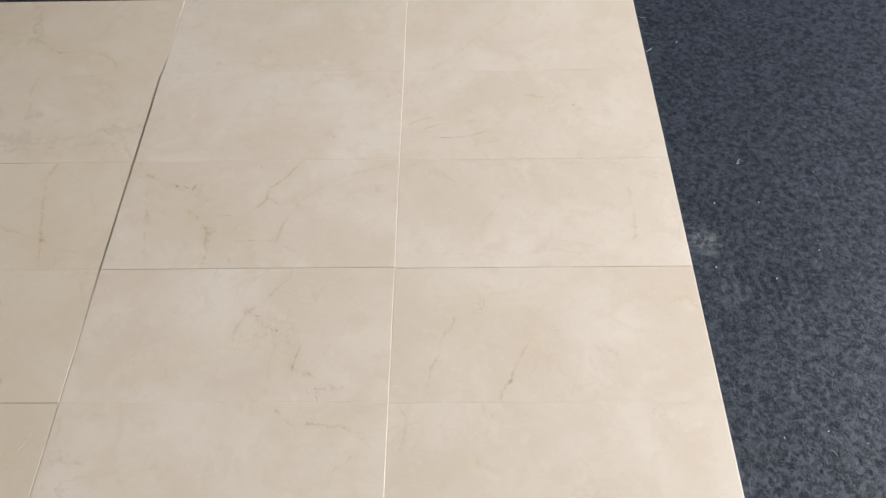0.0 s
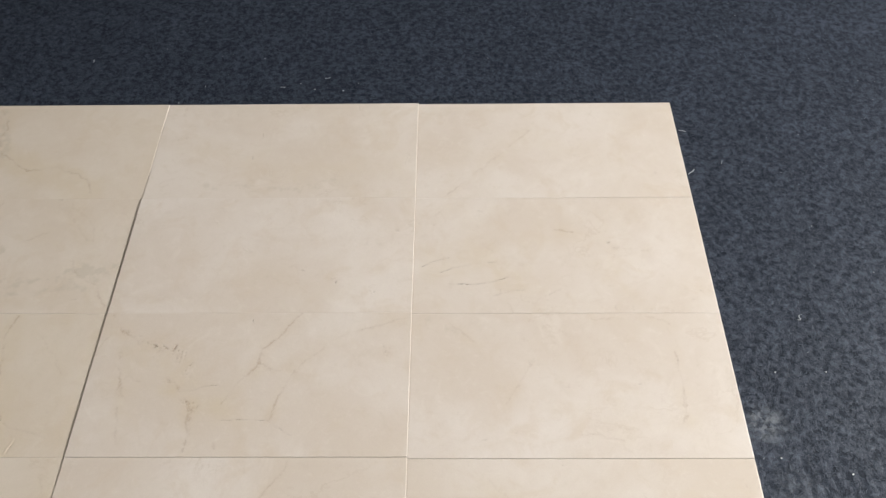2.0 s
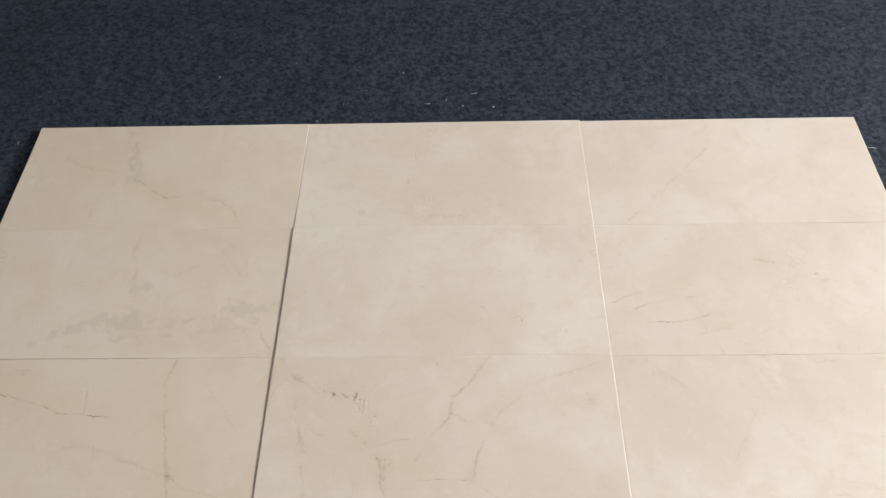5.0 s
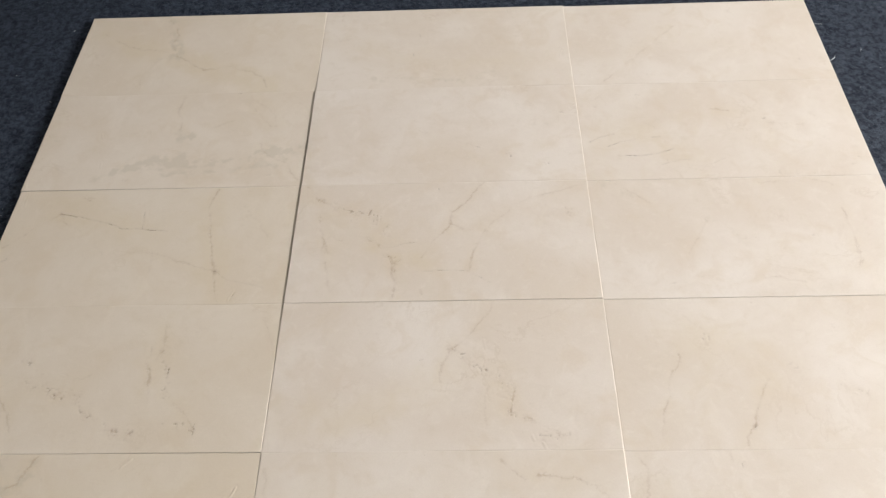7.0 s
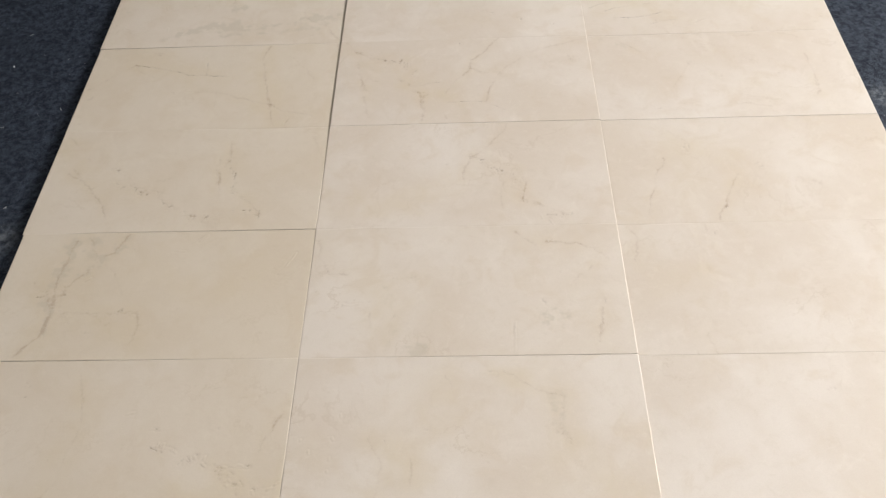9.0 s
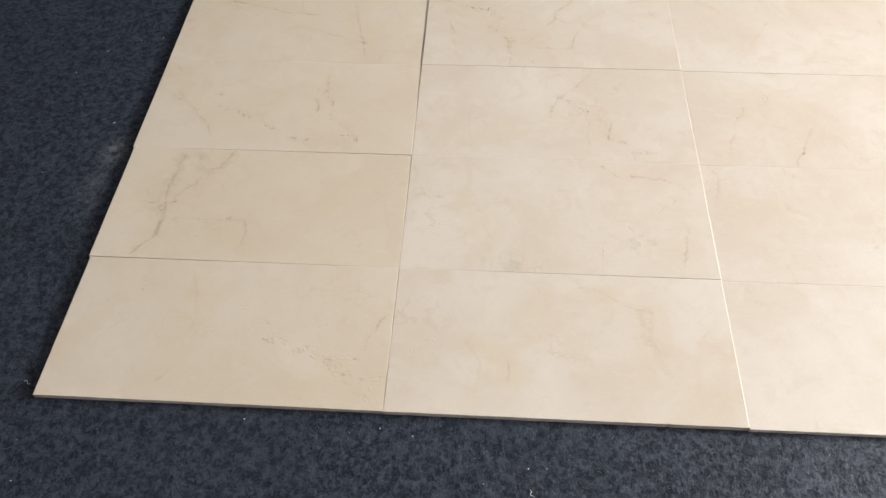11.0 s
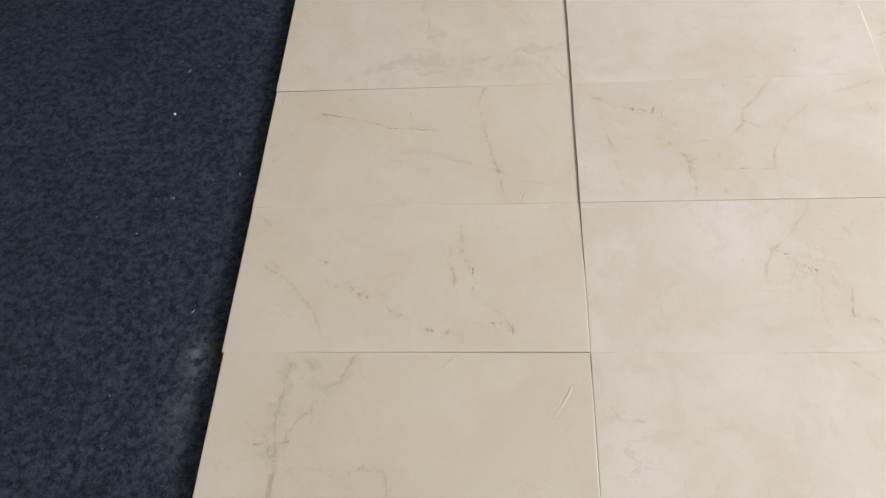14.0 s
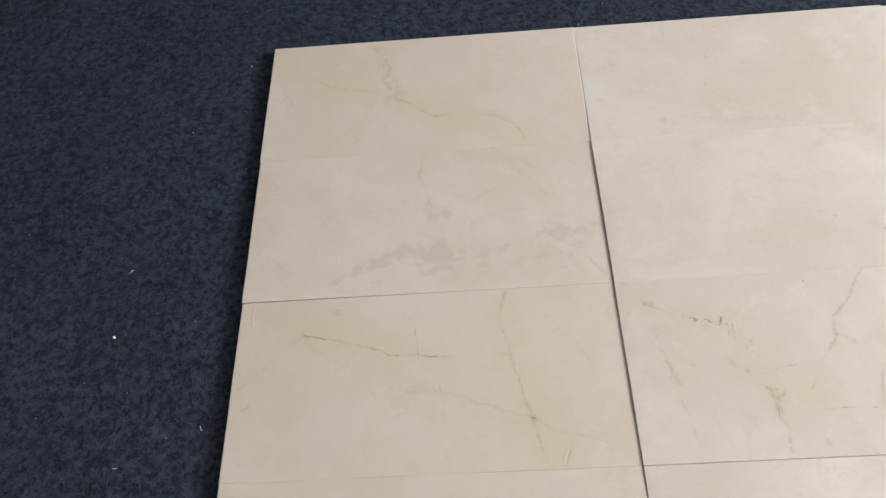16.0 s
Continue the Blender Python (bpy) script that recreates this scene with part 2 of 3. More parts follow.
def mark(tile, kind, strength, *points):
    """A vein, crack, pitted line, raised scar or stain on one tile: points in millimetres from the tile's near left corner."""
    MARKS.setdefault(tile, []).append((kind, strength, points))


mark("L5", "vein", 0.6, (202, 286), (237, 228), (228, 188), (252, 141), (292, 117), (328, 85))
mark("L5", "vein", 0.5, (328, 88), (392, 98), (440, 74), (473, 58), (488, 23))
mark("L5", "vein", 0.4, (46, 237), (109, 190), (162, 169), (235, 156))
mark("L5", "vein", 0.3, (235, 127), (196, 107), (180, 69), (185, 18))
mark("L5", "tan", 0.6, (162, 169), (328, 102), (492, 23))
mark("L4", "vein", 0.5, (301, 295), (291, 248), (309, 200), (311, 179))
mark("L4", "grey", 0.9, (314, 159), (340, 157))
mark("L4", "grey", 0.8, (317, 96), (322, 93))
mark("L4", "grey", 0.6, (197, 52), (228, 80), (279, 95), (323, 73), (379, 73), (423, 73), (480, 89), (511, 97), (549, 102), (600, 110))
mark("L4", "vein", 0.5, (502, 129), (516, 101))
mark("L4", "crack", 0.6, (500, 83), (497, 55))
mark("L4", "vein", 0.4, (516, 101), (570, 63), (600, 17))
mark("L4", "vein", 0.35, (461, 281), (506, 252), (526, 228), (538, 178))
mark("L4", "vein", 0.3, (350, 164), (390, 190), (436, 206))
mark("L4", "vein", 0.3, (187, 169), (246, 172))
mark("L4", "crack", 0.7, (426, 303), (435, 303))
mark("L4", "crack", 0.5, (459, 292), (459, 285))
mark("L3", "crack", 0.8, (104, 237), (165, 225), (215, 209), (247, 195), (291, 191), (344, 187))
mark("L3", "crack", 0.7, (285, 239), (291, 193))
mark("L3", "vein", 0.4, (104, 237), (75, 214), (42, 176), (9, 149))
mark("L3", "vein", 0.5, (167, 285), (148, 284), (162, 275))
mark("L3", "vein", 0.7, (435, 301), (421, 265), (430, 213), (443, 154), (457, 107), (463, 78), (472, 36), (475, 6))
mark("L3", "crack", 0.6, (463, 78), (494, 56), (530, 46), (565, 35))
mark("L3", "vein", 0.4, (283, 134), (326, 127), (368, 113), (426, 90), (463, 78))
mark("L3", "crack", 0.6, (510, 34), (503, 5))
mark("L3", "crack", 0.4, (328, 132), (330, 77))
mark("L3", "vein", 0.3, (490, 250), (530, 207), (556, 166))
mark("L3", "vein", 0.3, (204, 158), (226, 124))
mark("L3", "tan", 0.5, (72, 245), (182, 259), (256, 203))
mark("L2", "grain", 0.8, (80, 216), (116, 198), (174, 165), (226, 112), (265, 87), (322, 52), (368, 33))
mark("L2", "vein", 0.5, (46, 177), (69, 155), (112, 123), (145, 82), (160, 43))
mark("L2", "vein", 0.4, (7, 292), (49, 256), (80, 216))
mark("L2", "grain", 0.6, (400, 251), (396, 201), (415, 152), (420, 121), (438, 96))
mark("L2", "vein", 0.5, (372, 206), (383, 142), (393, 101))
mark("L2", "grain", 0.8, (212, 118), (264, 112))
mark("L2", "grain", 0.8, (345, 38), (377, 28))
mark("L2", "grain", 0.8, (425, 52), (452, 52), (487, 42))
mark("L2", "crack", 0.8, (416, 163), (418, 146))
mark("L2", "crack", 0.35, (487, 52), (487, 25))
mark("L2", "vein", 0.4, (578, 271), (594, 226), (606, 182))
mark("L2", "tan", 0.4, (21, 268), (109, 144), (226, 112))
mark("L1", "vein", 0.8, (121, 284), (117, 240), (109, 197), (120, 136), (119, 97), (111, 59), (89, 26), (81, 11))
mark("L1", "vein", 0.8, (228, 301), (208, 256), (182, 231), (152, 197), (139, 171))
mark("L1", "vein", 0.6, (147, 290), (170, 251), (182, 231))
mark("L1", "crack", 0.7, (83, 146), (95, 145))
mark("L1", "crack", 0.7, (124, 144), (137, 145))
mark("L1", "vein", 0.4, (231, 100), (278, 106), (292, 103), (299, 65), (292, 33))
mark("L1", "vein", 0.3, (121, 116), (160, 102), (196, 102))
mark("L1", "vein", 0.3, (390, 300), (362, 267))
mark("L1", "tan", 0.5, (103, 240), (195, 117), (292, 42))
mark("L1", "tan", 0.4, (279, 219), (421, 138), (512, 198))
mark("M5", "crack", 0.4, (242, 207), (243, 195))
mark("M5", "crack", 0.6, (278, 81), (279, 68))
mark("M5", "crack", 0.5, (229, 127), (230, 118))
mark("M5", "grain", 0.6, (469, 294), (469, 279))
mark("M5", "grain", 0.5, (590, 140), (588, 111))
mark("M5", "grey", 0.3, (136, 41), (276, 23), (439, 44))
mark("M5", "tan", 0.5, (79, 162), (323, 77), (561, 105))
mark("M4", "grain", 0.7, (252, 158), (266, 148))
mark("M4", "crack", 0.8, (381, 105), (386, 103))
mark("M4", "grain", 0.8, (446, 83), (453, 80))
mark("M4", "grain", 0.8, (529, 51), (531, 45))
mark("M4", "crack", 0.5, (496, 288), (499, 285))
mark("M4", "grey", 0.2, (400, 190), (541, 175))
mark("M3", "vein", 0.4, (17, 303), (40, 264), (80, 241))
mark("M3", "grain", 0.7, (90, 238), (122, 224), (153, 223), (170, 197), (191, 170))
mark("M3", "crack", 0.9, (154, 228), (150, 218))
mark("M3", "crack", 0.5, (156, 157), (176, 141), (201, 130), (225, 141), (252, 143))
mark("M3", "vein", 0.5, (176, 141), (206, 104), (210, 69), (207, 14))
mark("M3", "vein", 0.35, (41, 231), (54, 194), (62, 141), (57, 94))
mark("M3", "vein", 0.35, (70, 93), (78, 47), (86, 25))
mark("M3", "vein", 0.7, (394, 306), (360, 259), (324, 222), (317, 191), (291, 153), (265, 106))
mark("M3", "vein", 0.5, (317, 191), (348, 175), (370, 176))
mark("M3", "vein", 0.6, (392, 173), (378, 131), (361, 100), (357, 69))
mark("M3", "crack", 0.5, (266, 73), (318, 70), (357, 69), (383, 52), (401, 42))
mark("M3", "vein", 0.35, (608, 296), (523, 267), (450, 240), (397, 179))
mark("M3", "grain", 0.9, (564, 218), (567, 211))
mark("M3", "crack", 0.6, (264, 27), (265, 17))
mark("M3", "tan", 0.5, (118, 217), (222, 117), (280, 96))
mark("M2", "vein", 0.5, (399, 297), (373, 255), (352, 222), (324, 202))
mark("M2", "grain", 0.8, (320, 202), (355, 171), (394, 140), (421, 120))
mark("M2", "vein", 0.7, (418, 155), (433, 120), (426, 74))
mark("M2", "grain", 0.7, (426, 74), (459, 48), (479, 16), (521, 26))
mark("M2", "crack", 1, (425, 77), (426, 69))
mark("M2", "vein", 0.4, (445, 67), (488, 34), (514, 20))
mark("M2", "vein", 0.4, (320, 202), (304, 172), (302, 133))
mark("M2", "tan", 0.6, (261, 128), (208, 87), (139, 59), (65, 42))
mark("M2", "vein", 0.3, (385, 121), (382, 45))
mark("M1", "vein", 0.6, (9, 277), (22, 226), (33, 192), (73, 186))
mark("M1", "vein", 0.6, (404, 291), (410, 279), (442, 256))
mark("M1", "vein", 0.6, (464, 261), (525, 255), (553, 242), (582, 213))
mark("M1", "vein", 0.4, (549, 200), (510, 161))
mark("M1", "crack", 0.9, (562, 123), (562, 111))
mark("M1", "vein", 0.6, (554, 100), (546, 28))
mark("M1", "grey", 0.7, (478, 88), (468, 75))
mark("M1", "grey", 0.9, (226, 11), (206, 4))
mark("M1", "grain", 0.5, (77, 114), (97, 121), (115, 121))
mark("M1", "vein", 0.3, (172, 90), (158, 53))
mark("M1", "vein", 0.3, (124, 91), (124, 61))
mark("M1", "grain", 0.4, (159, 174), (210, 174))
mark("M1", "tan", 0.5, (104, 159), (204, 169), (151, 73))
mark("M1", "crack", 0.35, (395, 69), (393, 2))
mark("M0", "vein", 0.3, (208, 111), (207, 64))
mark("M0", "crack", 0.4, (165, 142), (166, 135))
mark("M0", "vein", 0.3, (266, 265), (277, 244))
mark("M0", "vein", 0.3, (371, 275), (398, 253), (468, 221), (462, 161), (477, 132))
mark("M0", "tan", 0.5, (378, 261), (457, 256), (472, 187), (487, 120))
mark("M0", "tan", 0.4, (453, 74), (575, 58))
mark("R5", "vein", 0.35, (279, 225), (219, 162), (166, 108), (124, 66), (67, 5))
mark("R5", "crack", 0.25, (6, 101), (40, 105))
mark("R4", "vein", 0.3, (54, 264), (12, 234))
mark("R4", "crack", 0.8, (19, 116), (37, 127), (70, 140))
mark("R4", "crack", 0.7, (55, 101), (80, 114), (117, 122))
mark("R4", "crack", 0.7, (154, 125), (173, 128))
mark("R4", "crack", 0.9, (75, 71), (125, 70), (158, 76), (176, 83), (197, 90))
mark("R4", "crack", 0.6, (162, 43), (201, 52), (226, 58))
mark("R4", "crack", 0.7, (268, 44), (300, 56))
mark("R4", "crack", 0.4, (228, 39), (273, 33))
mark("R4", "vein", 0.35, (139, 187), (170, 154))
mark("R4", "crack", 0.8, (141, 270), (146, 266))
mark("R4", "vein", 0.35, (270, 206), (313, 214), (341, 207))
mark("R4", "grain", 0.7, (411, 182), (423, 168))
mark("R4", "grain", 0.4, (357, 17), (478, 9))
mark("R4", "grain", 0.4, (581, 92), (589, 98))
mark("R4", "tan", 0.6, (43, 102), (125, 140), (220, 66))
mark("R3", "vein", 0.35, (57, 293), (92, 265), (126, 237))
mark("R3", "vein", 0.5, (508, 214), (506, 168), (509, 118), (505, 76))
mark("R3", "vein", 0.5, (515, 118), (497, 70))
mark("R3", "crack", 0.6, (227, 193), (230, 187))
mark("R3", "grain", 0.5, (298, 142), (309, 142))
mark("R3", "grain", 0.5, (425, 144), (434, 142))
mark("R3", "vein", 0.35, (354, 296), (411, 295), (479, 293), (506, 282))
mark("R3", "vein", 0.3, (312, 48), (384, 36))
mark("R3", "grey", 0.25, (34, 279), (103, 251))
mark("R3", "grey", 0.25, (236, 210), (317, 107))
mark("R2", "vein", 0.5, (123, 184), (101, 145), (90, 95), (79, 65), (69, 23))
mark("R2", "vein", 0.5, (264, 131), (243, 82), (227, 48), (210, 22), (205, 5))
mark("R2", "crack", 0.6, (231, 58), (224, 41))
mark("R2", "grain", 0.6, (315, 157), (325, 151))
mark("R2", "grain", 0.6, (168, 221), (179, 210))
mark("R2", "grain", 0.7, (366, 121), (409, 115), (429, 108))
mark("R2", "tan", 0.6, (168, 224), (250, 183), (269, 131))
mark("R2", "vein", 0.3, (140, 273), (185, 224))
mark("R1", "vein", 0.5, (22, 296), (33, 266), (28, 228), (22, 210))
mark("R1", "vein", 0.3, (170, 298), (173, 288))
mark("R1", "vein", 0.2, (165, 195), (155, 154))
mark("R1", "crack", 0.6, (108, 7), (108, -1))
mark("R1", "tan", 0.4, (106, 162), (159, 183))
mark("R0", "grain", 0.4, (104, 309), (104, 304))
mark("R0", "crack", 0.3, (129, 268), (133, 251))
mark("R0", "crack", 0.3, (137, 179), (136, 173))
mark("L4", "grey", 0.35, (254, 58), (349, 40), (443, 45), (558, 70))
mark("L5", "grey", 0.5, (230, 195), (238, 156), (255, 139))
mark("L5", "vein", 0.4, (238, 156), (218, 138), (196, 107))
mark("L5", "tan", 0.4, (64, 244), (182, 169))
mark("L4", "vein", 0.35, (24, 246), (65, 253))
mark("L4", "grey", 0.4, (22, 159), (38, 153))
mark("M5", "grain", 0.5, (37, 194), (40, 187))
mark("M5", "vein", 0.2, (136, 41), (252, 55), (346, 42))
mark("L2", "vein", 0.3, (390, 268), (400, 228), (393, 184))
mark("L2", "grain", 0.5, (147, 144), (188, 123))
mark("L2", "vein", 0.3, (112, 123), (133, 144), (175, 154))
mark("L1", "vein", 0.35, (182, 231), (223, 198), (247, 147))
mark("M0", "tan", 0.4, (210, 254), (271, 133), (211, 51))
mark("M0", "vein", 0.25, (140, 151), (162, 93), (153, 48))
mark("R2", "tan", 0.4, (147, 227), (187, 197), (135, 87))
mark("R1", "tan", 0.3, (50, 243), (56, 152))
mark("R1", "vein", 0.25, (132, 46), (141, -3))
mark("R5", "tan", 0.3, (74, 105), (262, 179), (393, 138))
mark("M4", "tan", 0.3, (255, 110), (407, 48), (521, 107))
mark("R3", "tan", 0.4, (338, 107), (441, 82), (540, 46))
mark("R3", "vein", 0.3, (179, 108), (212, 158), (235, 190))
mark("R4", "tan", 0.3, (285, 206), (385, 186), (417, 75))
mark("R4", "vein", 0.25, (423, 168), (472, 155), (513, 161))
mark("L1", "vein", 0.4, (132, 171), (135, 116), (163, 78))
mark("L1", "grain", 0.5, (162, 192), (178, 182))
mark("L1", "grain", 0.5, (49, 181), (116, 146), (154, 146))
mark("L1", "vein", 0.4, (196, 102), (235, 79), (278, 98))
mark("L1", "tan", 0.5, (70, 197), (136, 136), (112, 49))
mark("L2", "vein", 0.3, (226, 112), (242, 143), (279, 154))
mark("L2", "tan", 0.4, (390, 251), (411, 142), (465, 52))
mark("L2", "vein", 0.3, (438, 96), (465, 81), (487, 42))
mark("L3", "vein", 0.3, (90, 254), (129, 211), (158, 189))
mark("L3", "tan", 0.4, (419, 254), (453, 116), (471, 27))
mark("M3", "tan", 0.3, (74, 238), (165, 173), (202, 115))
mark("M3", "grain", 0.5, (118, 205), (125, 185))
mark("M3", "grain", 0.6, (155, 154), (181, 134), (200, 106), (222, 96))
mark("M3", "vein", 0.3, (62, 141), (77, 159), (101, 148))
mark("M3", "grain", 0.5, (158, 222), (180, 193), (201, 160))
mark("M3", "vein", 0.3, (213, 97), (215, 47), (207, 18))
mark("M3", "vein", 0.25, (54, 253), (51, 184), (72, 120))
mark("L0", "vein", 0.35, (211, 285), (237, 228), (247, 173), (239, 134), (233, 96), (234, 70), (208, 42))
mark("L0", "tan", 0.3, (229, 263), (243, 118), (205, 37))
mark("L0", "grain", 0.5, (380, 131), (400, 125), (421, 130))
mark("L0", "scar", 0.6, (386, 134), (418, 127))
mark("L0", "scar", 0.5, (370, 164), (391, 164))
mark("L0", "scar", 0.5, (320, 194), (333, 194))
mark("L0", "grain", 0.6, (436, 100), (448, 114), (464, 116))
mark("L0", "grain", 0.5, (464, 101), (502, 91), (522, 83))
mark("L0", "crack", 0.7, (522, 95), (537, 94), (552, 95))
mark("L0", "scar", 0.6, (520, 96), (553, 93))
mark("L0", "grain", 0.5, (505, 86), (538, 55), (565, 27))
mark("L0", "grain", 0.35, (561, 53), (601, 63))
mark("L0", "vein", 0.35, (504, 76), (521, 48))
mark("L0", "tan", 0.6, (446, 30), (473, 28))
mark("L0", "tan", 0.4, (505, 66), (553, 43), (597, 48))
mark("L0", "vein", 0.3, (597, 195), (576, 156), (569, 124))
mark("L0", "crack", 0.25, (442, 240), (496, 244))
mark("L0", "grey", 0.3, (70, 201), (92, 210))
mark("L1", "scar", 1, (166, 180), (174, 189))
mark("L1", "scar", 0.7, (392, 292), (376, 278))
mark("L1", "scar", 0.5, (577, 240), (547, 191))
mark("L1", "scar", 0.5, (329, 255), (352, 250))
mark("L2", "scar", 0.6, (222, 152), (231, 148))
mark("L1", "grey", 0.35, (106, 290), (126, 249), (109, 210), (113, 172))
mark("L1", "grey", 0.4, (110, 135), (121, 99), (117, 69))
mark("L1", "grey", 0.25, (149, 290), (168, 249), (182, 230))
mark("L1", "grey", 0.25, (229, 290), (213, 259), (184, 230), (138, 200))
mark("L2", "vein", 0.4, (52, 188), (81, 152))
mark("L2", "vein", 0.35, (381, 172), (388, 114), (395, 91))
mark("L1", "grain", 0.5, (235, 100), (256, 108))
mark("L1", "vein", 0.4, (290, 108), (299, 77))
mark("L2", "grain", 0.5, (451, 53), (460, 37))
mark("L2", "grain", 0.5, (350, 37), (384, 28))
mark("L4", "scar", 0.6, (5, 22), (15, -19))
mark("L3", "scar", 0.6, (507, 34), (499, 4))
mark("L3", "scar", 0.5, (317, 137), (327, 122))
mark("M1", "scar", 0.7, (71, 118), (87, 112), (102, 116))
mark("M1", "scar", 0.6, (202, 170), (216, 174))
mark("M1", "scar", 0.5, (52, 97), (60, 95))
mark("R1", "scar", 0.6, (391, 75), (392, 57))
mark("R1", "scar", 0.7, (108, 8), (109, -1))
mark("M2", "scar", 0.6, (380, 216), (383, 197))
mark("M2", "scar", 0.7, (456, 26), (462, 16))
mark("M2", "scar", 0.7, (476, 13), (481, 0))
mark("M1", "scar", 0.6, (396, 71), (391, 1))
mark("R2", "scar", 0.5, (364, 115), (369, 110))
mark("R2", "scar", 0.6, (407, 106), (414, 103))
mark("R2", "crack", 0.7, (428, 100), (431, 98))
mark("R2", "crack", 0.7, (224, 39), (229, 47))
mark("M1", "tan", 0.35, (87, 241), (155, 159), (152, 53))
mark("M1", "grey", 0.2, (155, 159), (175, 73), (154, 22))
mark("M1", "grey", 0.25, (442, 60), (482, 101))
mark("R1", "tan", 0.3, (96, 163), (151, 196))
mark("M2", "tan", 0.4, (303, 153), (370, 165), (423, 95))
mark("M2", "tan", 0.35, (18, 76), (129, 61), (259, 98))
mark("M4", "scar", 0.7, (181, 235), (184, 226))
mark("L3", "scar", 0.7, (18, 296), (21, 259))
mark("L3", "scar", 0.7, (326, 140), (329, 123))
mark("L4", "scar", 0.5, (132, 174), (139, 155))
mark("L4", "scar", 0.5, (154, 82), (156, 65))
mark("L4", "scar", 0.6, (246, 175), (247, 163))
mark("L4", "vein", 0.35, (443, 285), (494, 221), (535, 180))
mark("M3", "grain", 0.5, (42, 261), (75, 248), (123, 225), (157, 218))
mark("M3", "scar", 0.6, (172, 217), (170, 192))
mark("M3", "crack", 0.8, (149, 218), (155, 227))
mark("M3", "crack", 0.6, (114, 205), (116, 201))
mark("M3", "crack", 0.5, (153, 160), (159, 150))
mark("M3", "tan", 0.4, (8, 273), (77, 159), (88, 85))
mark("M3", "tan", 0.35, (185, 153), (250, 112), (299, 57))
mark("M3", "vein", 0.3, (205, 97), (208, 44), (208, 11))
mark("M3", "crack", 0.5, (262, 25), (263, 19))
mark("L5", "tan", 0.5, (40, 247), (136, 189), (238, 164))
mark("L5", "grey", 0.5, (201, 288), (232, 211), (249, 148))
mark("L5", "grey", 0.3, (184, 109), (205, 121), (238, 133))
mark("L5", "tan", 0.5, (271, 115), (390, 75), (492, 23))
mark("L3", "tan", 0.4, (125, 273), (238, 205), (335, 189))
mark("L3", "tan", 0.35, (418, 255), (460, 98), (476, 2))
mark("L4", "grey", 0.4, (150, 26), (196, 51), (244, 70), (273, 91))
mark("L4", "grey", 0.35, (533, 107), (589, 101))
mark("M5", "scar", 0.8, (466, 308), (470, 284))
mark("M5", "scar", 0.8, (243, 208), (247, 190))
mark("M5", "scar", 0.8, (274, 85), (277, 67))
mark("M5", "scar", 0.8, (590, 125), (586, 102))
mark("M4", "scar", 0.8, (174, 240), (181, 234))
mark("M4", "scar", 0.8, (250, 164), (259, 155))
mark("M4", "scar", 0.8, (377, 106), (384, 109))
mark("M4", "scar", 0.8, (442, 86), (450, 89))
mark("M4", "scar", 0.8, (524, 54), (527, 45))
mark("R4", "scar", 0.8, (139, 273), (144, 264))
mark("R4", "vein", 0.25, (303, 213), (343, 206))
mark("R4", "tan", 0.35, (44, 151), (113, 130), (201, 97))
mark("R4", "tan", 0.3, (78, 296), (131, 192), (168, 156))
mark("M0", "tan", 0.6, (38, 134), (43, 117))
mark("M0", "tan", 0.6, (136, 59), (140, 48))
mark("M0", "tan", 0.6, (162, 152), (167, 134))
mark("M0", "tan", 0.6, (201, 107), (208, 51))
mark("M0", "tan", 0.5, (263, 269), (278, 244))
mark("M0", "tan", 0.5, (369, 274), (389, 262))
mark("M0", "grey", 0.3, (458, 227), (463, 166), (474, 131))
mark("M0", "tan", 0.4, (169, 201), (201, 130), (272, 206), (312, 159))
mark("M0", "tan", 0.35, (488, 120), (547, 56), (591, 37))
mark("L0", "crack", 0.55, (377, 133), (387, 127), (397, 123))
mark("L0", "crack", 0.5, (411, 133), (421, 127))
mark("L0", "crack", 0.5, (442, 113), (449, 103))
mark("L0", "crack", 0.5, (456, 116), (464, 114))
mark("L0", "crack", 0.4, (494, 97), (508, 88))
mark("L0", "crack", 0.4, (514, 91), (527, 81))
mark("L0", "crack", 0.4, (538, 70), (547, 61))
mark("L0", "crack", 0.35, (563, 53), (574, 58))
mark("L0", "crack", 0.35, (557, 37), (566, 27))
mark("L0", "crack", 0.35, (373, 165), (385, 164))
mark("L1", "grey", 0.45, (111, 135), (123, 99), (119, 66))
mark("L1", "vein", 0.8, (109, 135), (123, 95), (117, 64))
mark("L1", "grey", 0.3, (122, 280), (121, 239), (108, 205))
mark("L1", "grey", 0.25, (227, 290), (210, 257), (183, 230))
mark("L1", "grey", 0.25, (152, 290), (170, 247), (183, 230))
mark("L1", "vein", 0.4, (111, 135), (136, 117), (145, 101))
mark("L1", "crack", 0.35, (204, 102), (226, 98))
mark("L1", "crack", 0.3, (235, 100), (249, 105))
mark("L1", "scar", 0.9, (166, 180), (174, 189))
mark("L1", "scar", 0.8, (392, 293), (375, 276))
mark("L1", "scar", 0.7, (578, 242), (548, 191))
mark("L0", "scar", 0.9, (329, 196), (335, 195))
mark("L0", "scar", 0.9, (381, 164), (386, 162))
mark("L0", "scar", 0.9, (392, 141), (389, 131))
mark("L0", "scar", 0.9, (401, 139), (399, 125))
mark("L0", "scar", 0.9, (414, 129), (420, 124))
mark("L0", "scar", 0.9, (421, 126), (424, 120))
mark("L0", "scar", 0.9, (447, 111), (452, 104))
mark("L0", "scar", 0.9, (455, 114), (460, 107))
mark("L0", "scar", 0.9, (471, 100), (479, 94))
